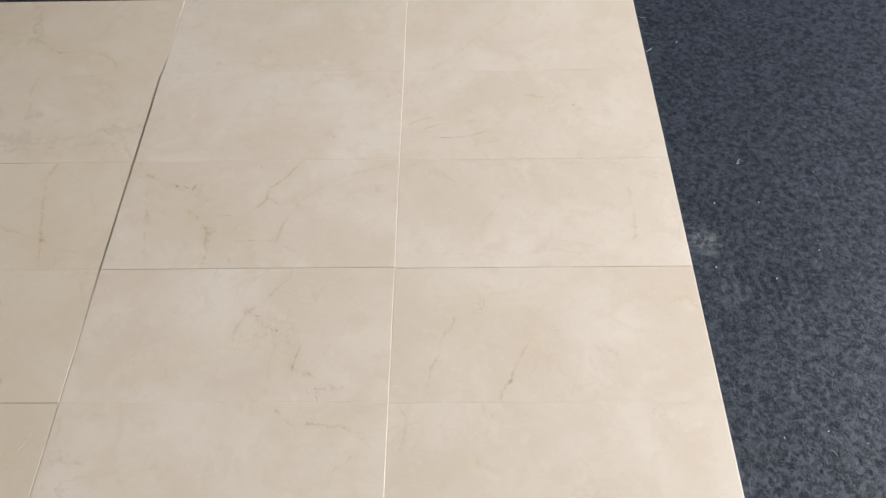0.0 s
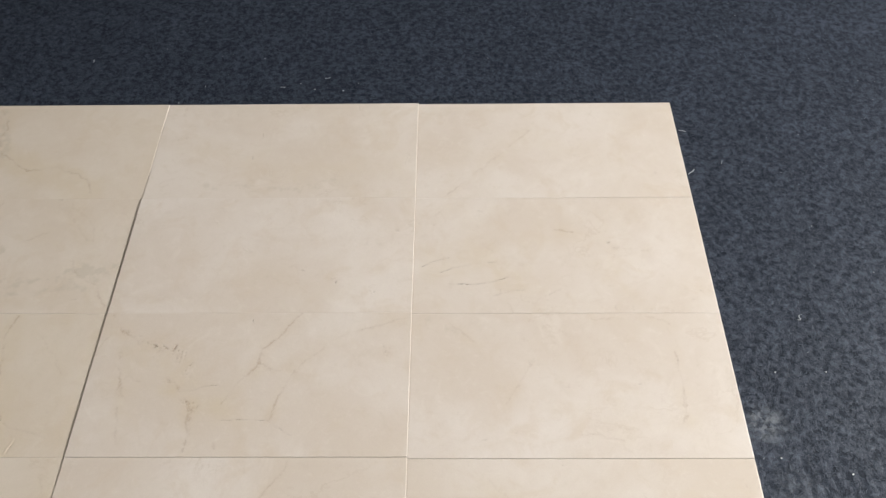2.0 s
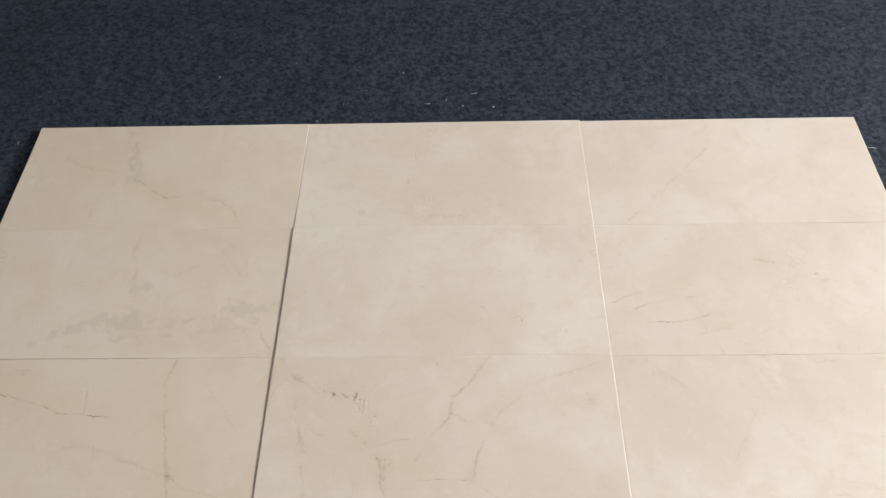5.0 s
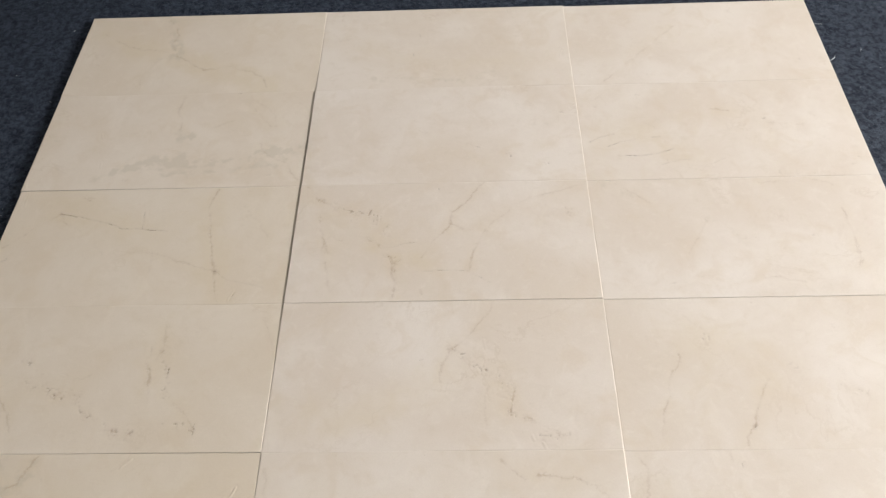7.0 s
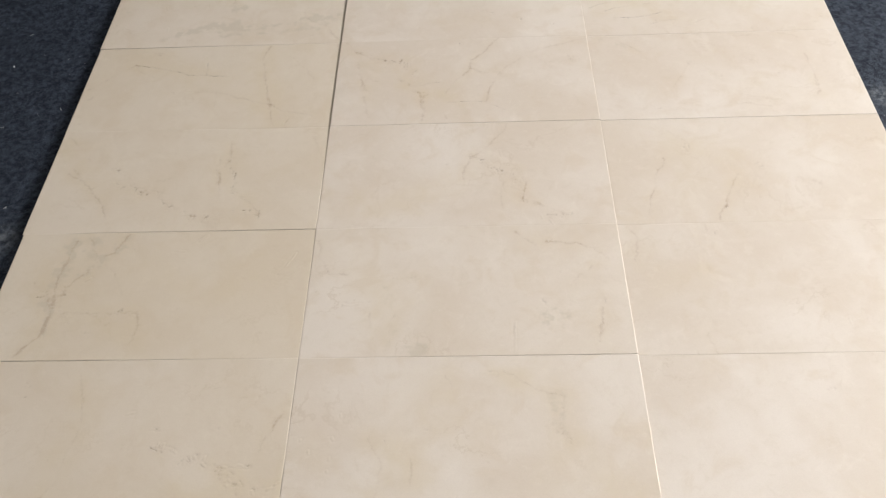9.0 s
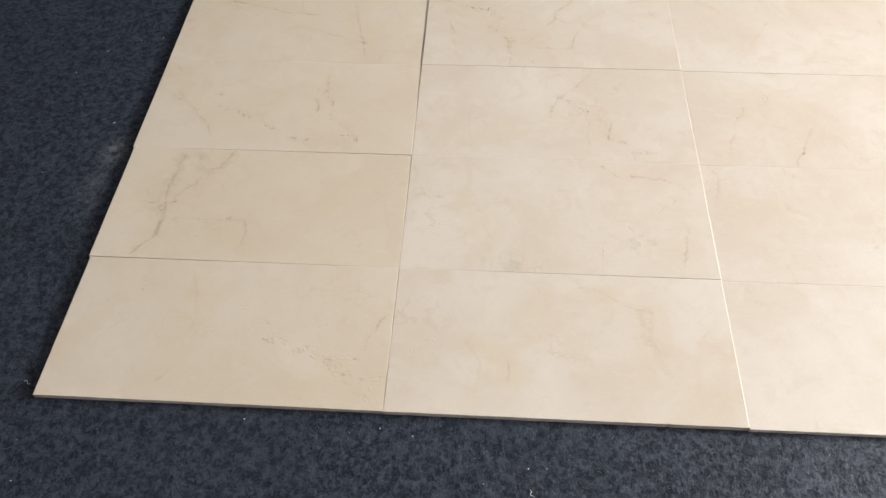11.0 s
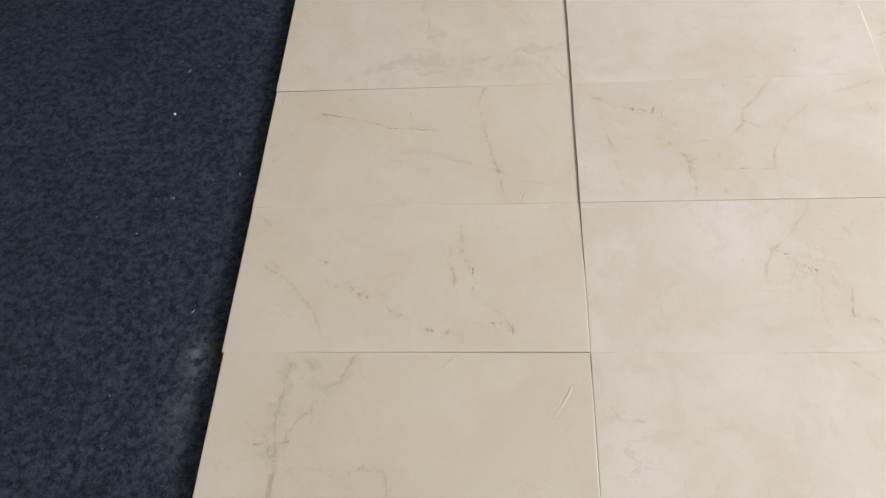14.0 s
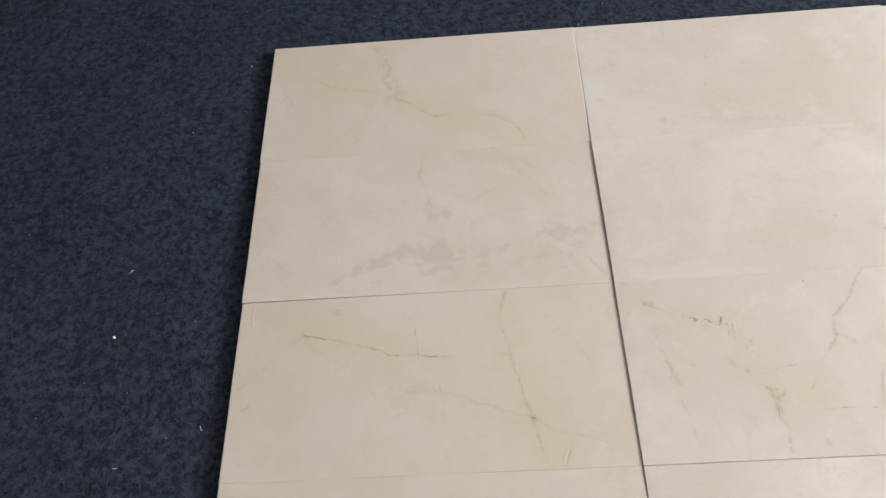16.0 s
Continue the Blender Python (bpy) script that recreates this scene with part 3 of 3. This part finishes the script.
mark("L0", "scar", 0.9, (474, 107), (476, 113))
mark("L0", "scar", 0.9, (507, 94), (514, 93))
mark("L0", "scar", 0.9, (532, 99), (540, 97))
mark("L0", "scar", 0.9, (519, 71), (523, 66))
mark("L0", "scar", 0.9, (514, 62), (520, 59))
mark("L0", "scar", 0.9, (556, 42), (562, 39))
mark("L0", "scar", 0.9, (576, 22), (581, 16))
mark("L0", "scar", 0.9, (586, 55), (593, 59))
mark("L0", "scar", 0.9, (598, 63), (604, 65))
mark("L0", "scar", 0.9, (564, 53), (568, 48))
mark("L0", "scar", 0.9, (580, 45), (584, 37))
mark("L0", "crack", 0.5, (381, 165), (388, 163))
mark("L0", "crack", 0.5, (390, 138), (396, 132))
mark("L0", "crack", 0.5, (415, 123), (420, 121))
mark("L0", "crack", 0.5, (447, 109), (450, 103))
mark("L0", "crack", 0.5, (472, 96), (479, 93))
mark("L0", "crack", 0.5, (504, 93), (509, 92))
mark("L0", "crack", 0.5, (551, 97), (555, 96))
mark("L0", "crack", 0.5, (518, 67), (522, 65))
mark("L0", "crack", 0.5, (576, 25), (580, 21))
mark("M0", "scar", 0.7, (24, 147), (25, 143))
mark("M0", "scar", 0.7, (75, 149), (78, 144))
mark("M0", "scar", 0.7, (39, 127), (40, 120))
mark("M0", "scar", 0.7, (73, 114), (73, 108))
mark("M0", "scar", 0.7, (72, 90), (73, 85))
mark("M0", "scar", 0.7, (66, 69), (64, 66))
mark("M0", "scar", 0.7, (87, 194), (88, 187))
mark("L0", "tan", 0.9, (458, 29), (468, 28))
mark("L0", "tan", 0.8, (523, 58), (587, 33))
mark("L0", "vein", 0.4, (590, 186), (573, 147), (568, 125))


TABLE = np.random.RandomState(5).rand(128, 128)


def value_noise(u, v, cell, shift):
    """Smooth noise from -1 to 1 on a lattice of that cell size."""
    x, y = u / cell + shift * 7.31, v / cell + shift * 3.77
    i, j = np.floor(x).astype(int), np.floor(y).astype(int)
    f, g = x - i, y - j
    f, g = f * f * (3 - 2 * f), g * g * (3 - 2 * g)
    t = lambda a, b: TABLE[a % 128, b % 128]
    return 2 * ((t(i, j) * (1 - f) + t(i + 1, j) * f) * (1 - g) + (t(i, j + 1) * (1 - f) + t(i + 1, j + 1) * f) * g) - 1


def distance_to(u, v, points):
    """Distance in metres to a polyline in millimetres."""
    best = np.full(u.shape, 9.0)
    for (x0, y0), (x1, y1) in zip(points[:-1], points[1:]):
        x0, y0, x1, y1 = x0 / 1000, y0 / 1000, x1 / 1000, y1 / 1000
        dx, dy = x1 - x0, y1 - y0
        s = np.clip(((u - x0) * dx + (v - y0) * dy) / (dx * dx + dy * dy + 1e-9), 0, 1)
        best = np.minimum(best, np.hypot(u - x0 - s * dx, v - y0 - s * dy))
    return best


def painted(u, v, marks, seed):
    """The four mark layers (vein, crack, tan, grey) and the depth of open pits over a tile."""
    wu = 0.0045 * value_noise(u, v, 0.030, seed) + 0.0022 * value_noise(u, v, 0.010, seed + 3) + 0.0011 * value_noise(u, v, 0.0045, seed + 19)
    wv = 0.0045 * value_noise(u, v, 0.030, seed + 5) + 0.0022 * value_noise(u, v, 0.010, seed + 7) + 0.0011 * value_noise(u, v, 0.0045, seed + 23)
    breakup = 0.5 + 0.5 * value_noise(u, v, 0.022, seed + 11)
    speck = value_noise(u, v, 0.0036, seed + 13) + 0.5 * value_noise(u, v, 0.009, seed + 17)
    layers = np.zeros((4, *u.shape))
    depth = np.zeros(u.shape)
    for kind, strength, points in marks:
        strength = strength ** 0.8
        if kind == "vein":
            d = distance_to(u + wu, v + wv, points)
            layers[0] += strength * (0.62 * np.exp(-(d / 0.0021) ** 2) * (0.2 + 0.9 * breakup) + 0.34 * np.exp(-(d / 0.0075) ** 2) * np.clip(breakup + 0.5 * speck, 0, 1.2))
            layers[2] += 0.45 * strength * np.exp(-(d / 0.020) ** 2) * breakup
        elif kind == "crack":
            d = distance_to(u + 0.5 * wu, v + 0.5 * wv, points)
            near = 0.7 * strength * np.exp(-(d / 0.0012) ** 2) * np.clip(0.62 + 0.75 * value_noise(u, v, 0.008, seed + 37), 0.1, 1)
            layers[1] += near * np.clip(0.1 + 1.1 * breakup, 0, 1)
            layers[0] += 0.28 * strength * np.exp(-(d / 0.004) ** 2)
            depth += 0.0005 * near
        elif kind == "grain":
            d = distance_to(u + wu, v + wv, points)
            band = strength * np.exp(-(d / 0.0095) ** 2) * np.clip(0.75 + 0.8 * value_noise(u, v, 0.016, seed + 41), 0, 1)
            pits = np.clip((speck - 0.50) * 4, 0, 1) * band
            layers[1] += 0.36 * pits
            layers[0] += band * (0.20 * (0.4 + breakup) + 0.25 * np.clip(speck + 0.1, 0, 1))
            depth += 0.0005 * pits - 0.0002 * band * np.clip(-speck - 0.2, 0, 1)
        elif kind == "scar":
            d = distance_to(u + 0.5 * wu, v + 0.5 * wv, points)
            depth += strength * (0.0004 * np.exp(-((d - 0.0025) / 0.0012) ** 2) - 0.0007 * np.exp(-(d / 0.0014) ** 2)) * (0.3 + breakup)
        elif kind == "tan":
            d = distance_to(u + 4 * wu, v + 4 * wv, points)
            layers[2] += 0.6 * strength * np.exp(-(d / 0.034) ** 2) * (0.25 + 0.75 * breakup)
        else:
            d = distance_to(u + 2.4 * wu, v + 2.4 * wv, points)
            ragged = np.clip(0.55 + 0.6 * value_noise(u, v, 0.012, seed + 29) + 0.3 * value_noise(u, v, 0.005, seed + 31), 0, 1)
            layers[3] += strength * np.exp(-(d / 0.0115) ** 2) * ragged
            layers[3] += 0.35 * strength * np.exp(-(d / 0.030) ** 2) * breakup
    return np.clip(layers, 0, 1), depth


def marble_tile(key, corners, tone, label, seed, left=None, arris=0.2):
    """One tile: a fine top that carries its veins and pits, a chamfer, rough sawn sides and a bottom.
    corners: height of the top in millimetres at near left, near right, far left, far right;
    left: x of its outer left edge, near and far; arris: the worn right edge, in millimetres."""
    column, row = "LMR".index(key[0]), int(key[1])
    nu, nv = 330, 165
    rng = np.random.RandomState(seed)
    (n0, n1), (f0, f1) = JOINT_Y[key[0]][row], JOINT_Y[key[0]][row + 1]
    (gn0, gn1), (gf0, gf1) = OPEN[key[0]][row], OPEN[key[0]][row + 1]
    x0n, x0f = left or ((column - 1) * 610 - 305 + 0.08,) * 2
    x1 = (column - 1) * 610 + 305 - 0.08
    base_x, base_y = (column - 1) * PITCH_U, (row + 0.5) * PITCH_V
    cu = np.concatenate([[0.0], np.linspace(0.0003, 1 - (arris + 0.05) / 610, nu + 1), [1.0]])
    cv = np.concatenate([[0.0], np.linspace(0.0002, 0.9998, nv + 1), [1.0]])

    def place(f, g):
        """World x and y, in metres from the tile's middle, of a share across and along the tile."""
        xx = (x0n * (1 - g) + x0f * g) * (1 - f) + x1 * f
        near = n0 * (1 - f) + n1 * f + (gn0 * (1 - f) + gn1 * f) / 2
        far = f0 * (1 - f) + f1 * f - (gf0 * (1 - f) + gf1 * f) / 2
        return xx / 1000 - base_x, (near * (1 - g) + far * g) / 1000 - base_y

    f, g = np.meshgrid(cu[1:-1], cv[1:-1])
    px, py = place(f, g)
    u, v = px + PITCH_U / 2, py + PITCH_V / 2 - (n0 - row * 305) / 1000
    nicks = []
    for _ in range(9):
        a, b, long, way = rng.uniform(15, 595), rng.uniform(10, 295), rng.uniform(2, 9), rng.uniform(0, math.pi)
        nicks.append(("grain" if rng.rand() < 0.5 else "crack", rng.uniform(0.25, 0.5),
                      ((a, b), (a + long * math.cos(way), b + long * math.sin(way)))))
    layers, depth = painted(u, v, MARKS.get(key, []) + nicks, seed)
    layers[2] = np.clip(layers[2] + tone, 0, 1)

    def top(f, g):
        nl, nr, fl, fr = [c / 1000 for c in corners]
        return (nl * (1 - f) + nr * f) * (1 - g) + (fl * (1 - f) + fr * f) * g

    z = top(f, g) - depth + 0.00012 * value_noise(u, v, 0.08, seed)
    count = (nu + 1) * (nv + 1)
    index = np.arange(count).reshape(nv + 1, nu + 1)
    rim = np.concatenate([index[0, :-1], index[:-1, -1], index[-1, :0:-1], index[:0:-1, 0]])
    rf, rg = f.ravel()[rim], g.ravel()[rim]
    out_u = np.where(rf <= cu[1], -1.0, np.where(rf >= cu[-2], 1.0, 0.0))
    out_v = np.where(rg <= cv[1], -1.0, np.where(rg >= cv[-2], 1.0, 0.0))
    opening = np.where(out_v < 0, gn0 * (1 - rf) + gn1 * rf, np.where(out_v > 0, gf0 * (1 - rf) + gf1 * rf, 0.2)) / 1000
    nick = np.where(rng.rand(len(rim)) < 0.010, rng.rand(len(rim)) * 0.0015, 0.0)
    rough = np.minimum(0.00018, 0.4 * opening) * rng.rand(len(rim)) + nick
    lip = np.where(out_u > 0, arris / 1000, np.where(out_u < 0, 0.00015, np.minimum(0.00015, 0.00002 + 0.5 * opening)))
    eu, ev = place(np.where(out_u < 0, 0.0, np.where(out_u > 0, 1.0, rf)), np.where(out_v < 0, 0.0, np.where(out_v > 0, 1.0, rg)))
    eu, ev = eu - out_u * rough, ev - out_v * rough
    zr = top(rf, rg)
    ring1 = np.stack([eu, ev, zr - 0.8 * lip - nick], 1)
    low = 0.0012 + 0.0010 * np.abs(value_noise(eu, ev, 0.05, seed)) + 0.0010 * rng.rand(len(rim))
    ring2 = np.stack([eu - out_u * 0.0002, ev - out_v * 0.0002, low], 1)
    ring3 = np.stack([eu - out_u * 0.0020, ev - out_v * 0.0020, np.full(len(rim), 0.0)], 1)
    verts = np.concatenate([np.stack([px.ravel(), py.ravel(), z.ravel()], 1), ring1, ring2, ring3])
    quads = [np.stack([index[:-1, :-1], index[:-1, 1:], index[1:, 1:], index[1:, :-1]], -1).reshape(-1, 4)]
    n = len(rim)
    k = np.arange(n)
    k1 = (k + 1) % n
    r1, r2, r3 = count, count + n, count + 2 * n
    quads.append(np.stack([rim, r1 + k, r1 + k1, rim[k1]], 1))
    quads.append(np.stack([r1 + k, r2 + k, r2 + k1, r1 + k1], 1))
    quads.append(np.stack([r2 + k, r3 + k, r3 + k1, r2 + k1], 1))
    flat = np.concatenate(quads)
    faces = len(flat)
    loops = np.concatenate([flat.ravel(), r3 + k[::-1]])
    me = bpy.data.meshes.new("marble_tile")
    me.vertices.add(len(verts))
    me.vertices.foreach_set("co", verts.ravel())
    me.loops.add(len(loops))
    me.loops.foreach_set("vertex_index", loops)
    me.polygons.add(faces + 1)
    me.polygons.foreach_set("loop_start", np.append(np.arange(faces) * 4, faces * 4))
    smooth = np.zeros(faces + 1, bool)
    smooth[:nu * nv] = True
    me.polygons.foreach_set("use_smooth", smooth)
    slot = np.zeros(faces + 1, int)
    slot[nu * nv + n:] = 1
    me.polygons.foreach_set("material_index", slot)
    me.materials.append(MARBLE)
    me.materials.append(EDGE)
    rgba = np.zeros((len(verts), 4))
    rgba[:count] = layers.reshape(4, -1).T
    rgba[count:, 2] = tone
    me.attributes.new("marks", "FLOAT_COLOR", "POINT").data.foreach_set("color", rgba.ravel())
    me.update(calc_edges=True)
    me.validate()
    ob = new("marble_tile", me)
    ob.matrix_world = pose(base_x, base_y, 0)
    return tagged(ob, label, "tile", "marble tiles laid on the carpet")


# joints across each column, from near to far: y at the left and right end, and how far the joint gapes there (mm)
JOINT_Y = {
    "L": ((3.1, 0.4), (307.9, 305.4), (612.3, 610.5), (916.5, 915.4), (1220.9, 1220.4), (1525.3, 1525.3), (1830.2, 1830.2)),
    "M": ((-0.3, -1.8), (304.8, 303.5), (610.0, 609.2), (915.1, 914.9), (1220.2, 1220.2), (1525.2, 1525.2), (1830.2, 1830.2)),
    "R": ((-3.6, -3.6), (301.4, 301.4), (606.8, 606.8), (912.4, 912.4), (1217.9, 1217.9), (1523.2, 1523.2), (1828.5, 1828.5)),
}
OPEN = {
    "L": ((0, 0), (0.35, 0.03), (0.02, 0.4), (0.04, 0.08), (0.4, 0.04), (0.02, 0.02), (0, 0)),
    "M": ((0, 0), (0.03, 0.3), (0.02, 0.02), (0.3, 0.35), (0.02, 0.02), (0.02, 0.02), (0, 0)),
    "R": ((0, 0), (0.2, 0.15), (0.02, 0.02), (0.3, 0.3), (0.15, 0.12), (0.02, 0.2), (0, 0)),
}
# key, corner heights (mm), extra warmth, label, seed, outer left edge (mm)
marble_tile("L0", (12, 12, 11.3, 12), 0.58, "cream marble floor tile with a pitted corner", 10, (-912.3, -910.9))
marble_tile("L1", (12.6, 12.0, 12, 11.9), 0.72, "warm cream marble floor tile with forked brown veins", 11, (-913.8, -912.6))
marble_tile("L2", (12.0, 13.1, 12, 11.4), 0.6, "cream marble floor tile with pitted veins, laid on carpet", 12, (-916.0, -915.4))
marble_tile("L3", (12.0, 11.3, 11.4, 11), 0.64, "cream marble floor tile with dark hairline cracks", 13, (-916.2, -915.8))
marble_tile("L4", (12.9, 11.0, 12, 10.8), 0.42, "pale cream marble floor tile with grey clouding", 14, (-917.3, -917.3))
marble_tile("L5", (12.0, 10.8, 12, 12.6), 0.5, "cream marble floor tile with a wandering tan vein", 15, (-918.9, -918.9))
marble_tile("M0", (12.2, 13.0, 12, 12.6), 0.15, "cream marble floor tile with faint tan clouds", 20, arris=0.3)
marble_tile("M1", (12.0, 13.1, 12.1, 12.95), 0.22, "cream marble floor tile with branching thin veins", 21, arris=0.3)
marble_tile("M2", (12.1, 12.95, 12.7, 12.8), 0.1, "cream marble floor tile with a pitted diagonal vein", 22, arris=0.3)
marble_tile("M3", (12.9, 13.3, 12.9, 13.3), 0.08, "cream marble floor tile with crumbly and forked veins", 23, arris=0.3)
marble_tile("M4", (12.9, 13.3, 13.1, 13.2), 0.08, "pale cream marble floor tile with a few pits", 24, arris=0.3)
marble_tile("M5", (11.5, 12.9, 11.7, 13.0), 0.2, "warm cream marble floor tile with small pits", 25, arris=0.3)
marble_tile("R0", (11, 12, 11.1, 12), 0.08, "plain pale cream marble floor tile", 30)
marble_tile("R1", (10.9, 11.9, 11.2, 12), 0.1, "pale cream marble floor tile with a short vein", 31)
marble_tile("R2", (11.2, 12.0, 12.4, 12.1), 0.15, "cream marble floor tile with tan stains and flecks", 32)
marble_tile("R3", (12.7, 12.5, 11.5, 12.1), 0.06, "pale cream marble floor tile with soft grey flecks", 33)
marble_tile("R4", (11.6, 12.3, 11.3, 12), 0.1, "pale cream marble floor tile with fine dark cracks", 34)
marble_tile("R5", (11.3, 12.1, 11.3, 12), 0.12, "plain cream marble floor tile with one faint vein", 35)


# ---- loose bits on the carpet ----
def chip(x, y, size, seed):
    """A small angular chip of stone."""
    rng = random.Random(seed)
    bm = bmesh.new()
    bmesh.ops.create_icosphere(bm, subdivisions=1, radius=size / 2)
    for v in bm.verts:
        v.co = Vector((v.co.x * rng.uniform(0.5, 1.5), v.co.y * rng.uniform(0.5, 1.3), max(v.co.z * rng.uniform(0.4, 0.9), -size * 0.2)))
    me = bpy.data.meshes.new("stone_chip")
    bm.to_mesh(me)
    bm.free()
    me.materials.append(CHIP)
    ob = new("stone_chip", me)
    ob.matrix_world = pose(x, y, size * 0.2, 0, 0, rng.uniform(0, 360))
    return tagged(ob, "tiny white stone chip lying on the carpet", "debris", "chips on the carpet")


def hair(x, y, length, angle, seed, lift=0.002):
    """A thin pale curled fibre."""
    rng = random.Random(seed)
    cu = bpy.data.curves.new("lint_fibre", "CURVE")
    cu.dimensions, cu.bevel_depth, cu.bevel_resolution, cu.resolution_u = "3D", 0.0004, 1, 4
    sp = cu.splines.new("BEZIER")
    sp.bezier_points.add(3)
    for i, p in enumerate(sp.bezier_points):
        p.co = ((i / 3 - 0.5) * length, rng.uniform(-0.22, 0.22) * length, lift * (0.3 + rng.random()))
        p.handle_left_type = p.handle_right_type = "AUTO"
    dg = bpy.data.objects.new("curve", cu)
    me = bpy.data.meshes.new_from_object(dg)
    bpy.data.objects.remove(dg)
    me.name = "lint_fibre"
    me.materials.clear()
    me.materials.append(HAIR)
    ob = new("lint_fibre", me)
    ob.matrix_world = pose(x, y, 0.0, 0, 0, angle)
    return tagged(ob, "thin pale lint fibre lying on the carpet", "lint", "lint on the carpet")


CHIPS = [(-1.129, 1.176, 7), (-1.134, 0.869, 4), (-1.095, 0.538, 3), (-1.064, 1.622, 4), (-0.54, -0.02, 4), (-0.252, -0.038, 4), (-0.308, -0.026, 3),
         (-0.132, -0.115, 3), (-0.06, -0.086, 4), (0.005, 1.919, 4), (0.043, 1.897, 5), (0.114, 1.891, 6), (0.151, 1.918, 3), (-0.281, 2.173, 3),
         (-0.099, 2.017, 3), (-0.291, 1.851, 3), (1.189, 0.959, 5), (1.093, 1.091, 4), (0.997, 1.091, 4), (1.084, 0.888, 5), (1.095, 0.552, 4), (0.967, 0.918, 4)]
for i, (x, y, mm) in enumerate(CHIPS):
    chip(x, y, 0.75 * mm / 1000, 100 + i)
HAIRS = [(-1.125, 1.304, 9, 30), (-0.959, 1.008, 9, 120), (-1.082, 0.952, 7, 20), (-0.966, 1.794, 8, 70), (-0.056, -0.127, 14, 120), (-0.937, 0.031, 16, 150),
         (-1.077, 0.028, 8, 60), (-0.038, 1.905, 12, 10), (1.005, 1.638, 10, 60), (0.930, 1.61, 22, 30), (0.932, 1.742, 18, -25), (-0.543, 2.011, 8, 80),
         (1.075, 1.213, 16, 50), (1.093, 0.51, 14, 130), (-0.988, 0.699, 8, 40), (0.07, 1.94, 14, 15), (0.62, -0.012, 40, 5)]
for i, (x, y, mm, angle) in enumerate(HAIRS):
    hair(x, y, mm / 1000, angle, 300 + i)


def carpet_pile(count):
    """Loose fibres standing out of the felt: short bent ribbons, all one mesh."""
    rng = np.random.RandomState(77)
    x, y = rng.uniform(-1.9, 2.1, count * 2), rng.uniform(-0.55, 3.3, count * 2)
    keep = ~((np.abs(x) < 0.905) & (y > 0.012) & (y < 1.82))
    x, y = x[keep][:count], y[keep][:count]
    n = len(x)
    a = rng.uniform(0, 2 * np.pi, n)
    ln, wd = rng.uniform(0.004, 0.011, n), rng.uniform(0.00025, 0.00055, n)
    bend = rng.uniform(-0.9, 0.9, n)
    pts = []
    for s, h in ((-0.5, 0.0002), (0.0, 1.0), (0.5, 0.0004)):
        ang = a + bend * s
        cx, cy = x + np.cos(ang) * ln * s, y + np.sin(ang) * ln * s
        z = np.where(h == 1.0, rng.uniform(0.0008, 0.0030, n), h)
        for side in (-1, 1):
            pts.append(np.stack([cx - np.sin(ang) * wd * side, cy + np.cos(ang) * wd * side, z + 0 * x], 1))
    verts = np.stack(pts, 1).reshape(-1, 3)
    base = np.arange(n)[:, None] * 6
    quads = np.concatenate([base + np.array([0, 1, 3, 2]), base + np.array([2, 3, 5, 4])], 1).reshape(-1, 4)
    me = bpy.data.meshes.new("carpet_pile")
    me.vertices.add(len(verts))
    me.vertices.foreach_set("co", verts.ravel())
    me.loops.add(quads.size)
    me.loops.foreach_set("vertex_index", quads.ravel())
    me.polygons.add(len(quads))
    me.polygons.foreach_set("loop_start", np.arange(len(quads)) * 4)
    me.update(calc_edges=True)
    me.materials.append(FIBRE)
    return tagged(new("carpet_pile", me), "loose blue-grey fibres of the charcoal carpet", "carpet", kind="stuff")


carpet_pile(90000)


def carpet_dust(count):
    """Sparse pale specks of stone dust caught in the pile: tiny tilted flakes, all one mesh."""
    rng = np.random.RandomState(91)
    x, y = rng.uniform(-1.9, 2.0, count), rng.uniform(-0.5, 3.0, count)
    keep = ~((np.abs(x) < 0.925) & (y > -0.008) & (y < 1.835))
    x, y = x[keep], y[keep]
    n = len(x)
    size, a = rng.uniform(0.0004, 0.0010, n), rng.uniform(0, 2 * np.pi, n)
    pts = []
    for k in range(3):
        w = a + k * 2.1 + rng.uniform(-0.4, 0.4, n)
        pts.append(np.stack([x + np.cos(w) * size, y + np.sin(w) * size, rng.uniform(0.0012, 0.0024, n)], 1))
    pts.append(np.stack([x, y, np.full(n, 0.0004)], 1))
    verts = np.stack(pts, 1).reshape(-1, 3)
    tris = (np.arange(n)[:, None] * 4 + np.array([0, 1, 2, 0, 3, 1, 1, 3, 2, 2, 3, 0])).reshape(-1, 3)
    me = bpy.data.meshes.new("carpet_dust")
    me.from_pydata(verts.tolist(), [], tris.tolist())
    me.materials.append(CHIP)
    return tagged(new("carpet_dust", me), "sparse pale specks of stone dust in the carpet", "dust", kind="stuff")


carpet_dust(900)
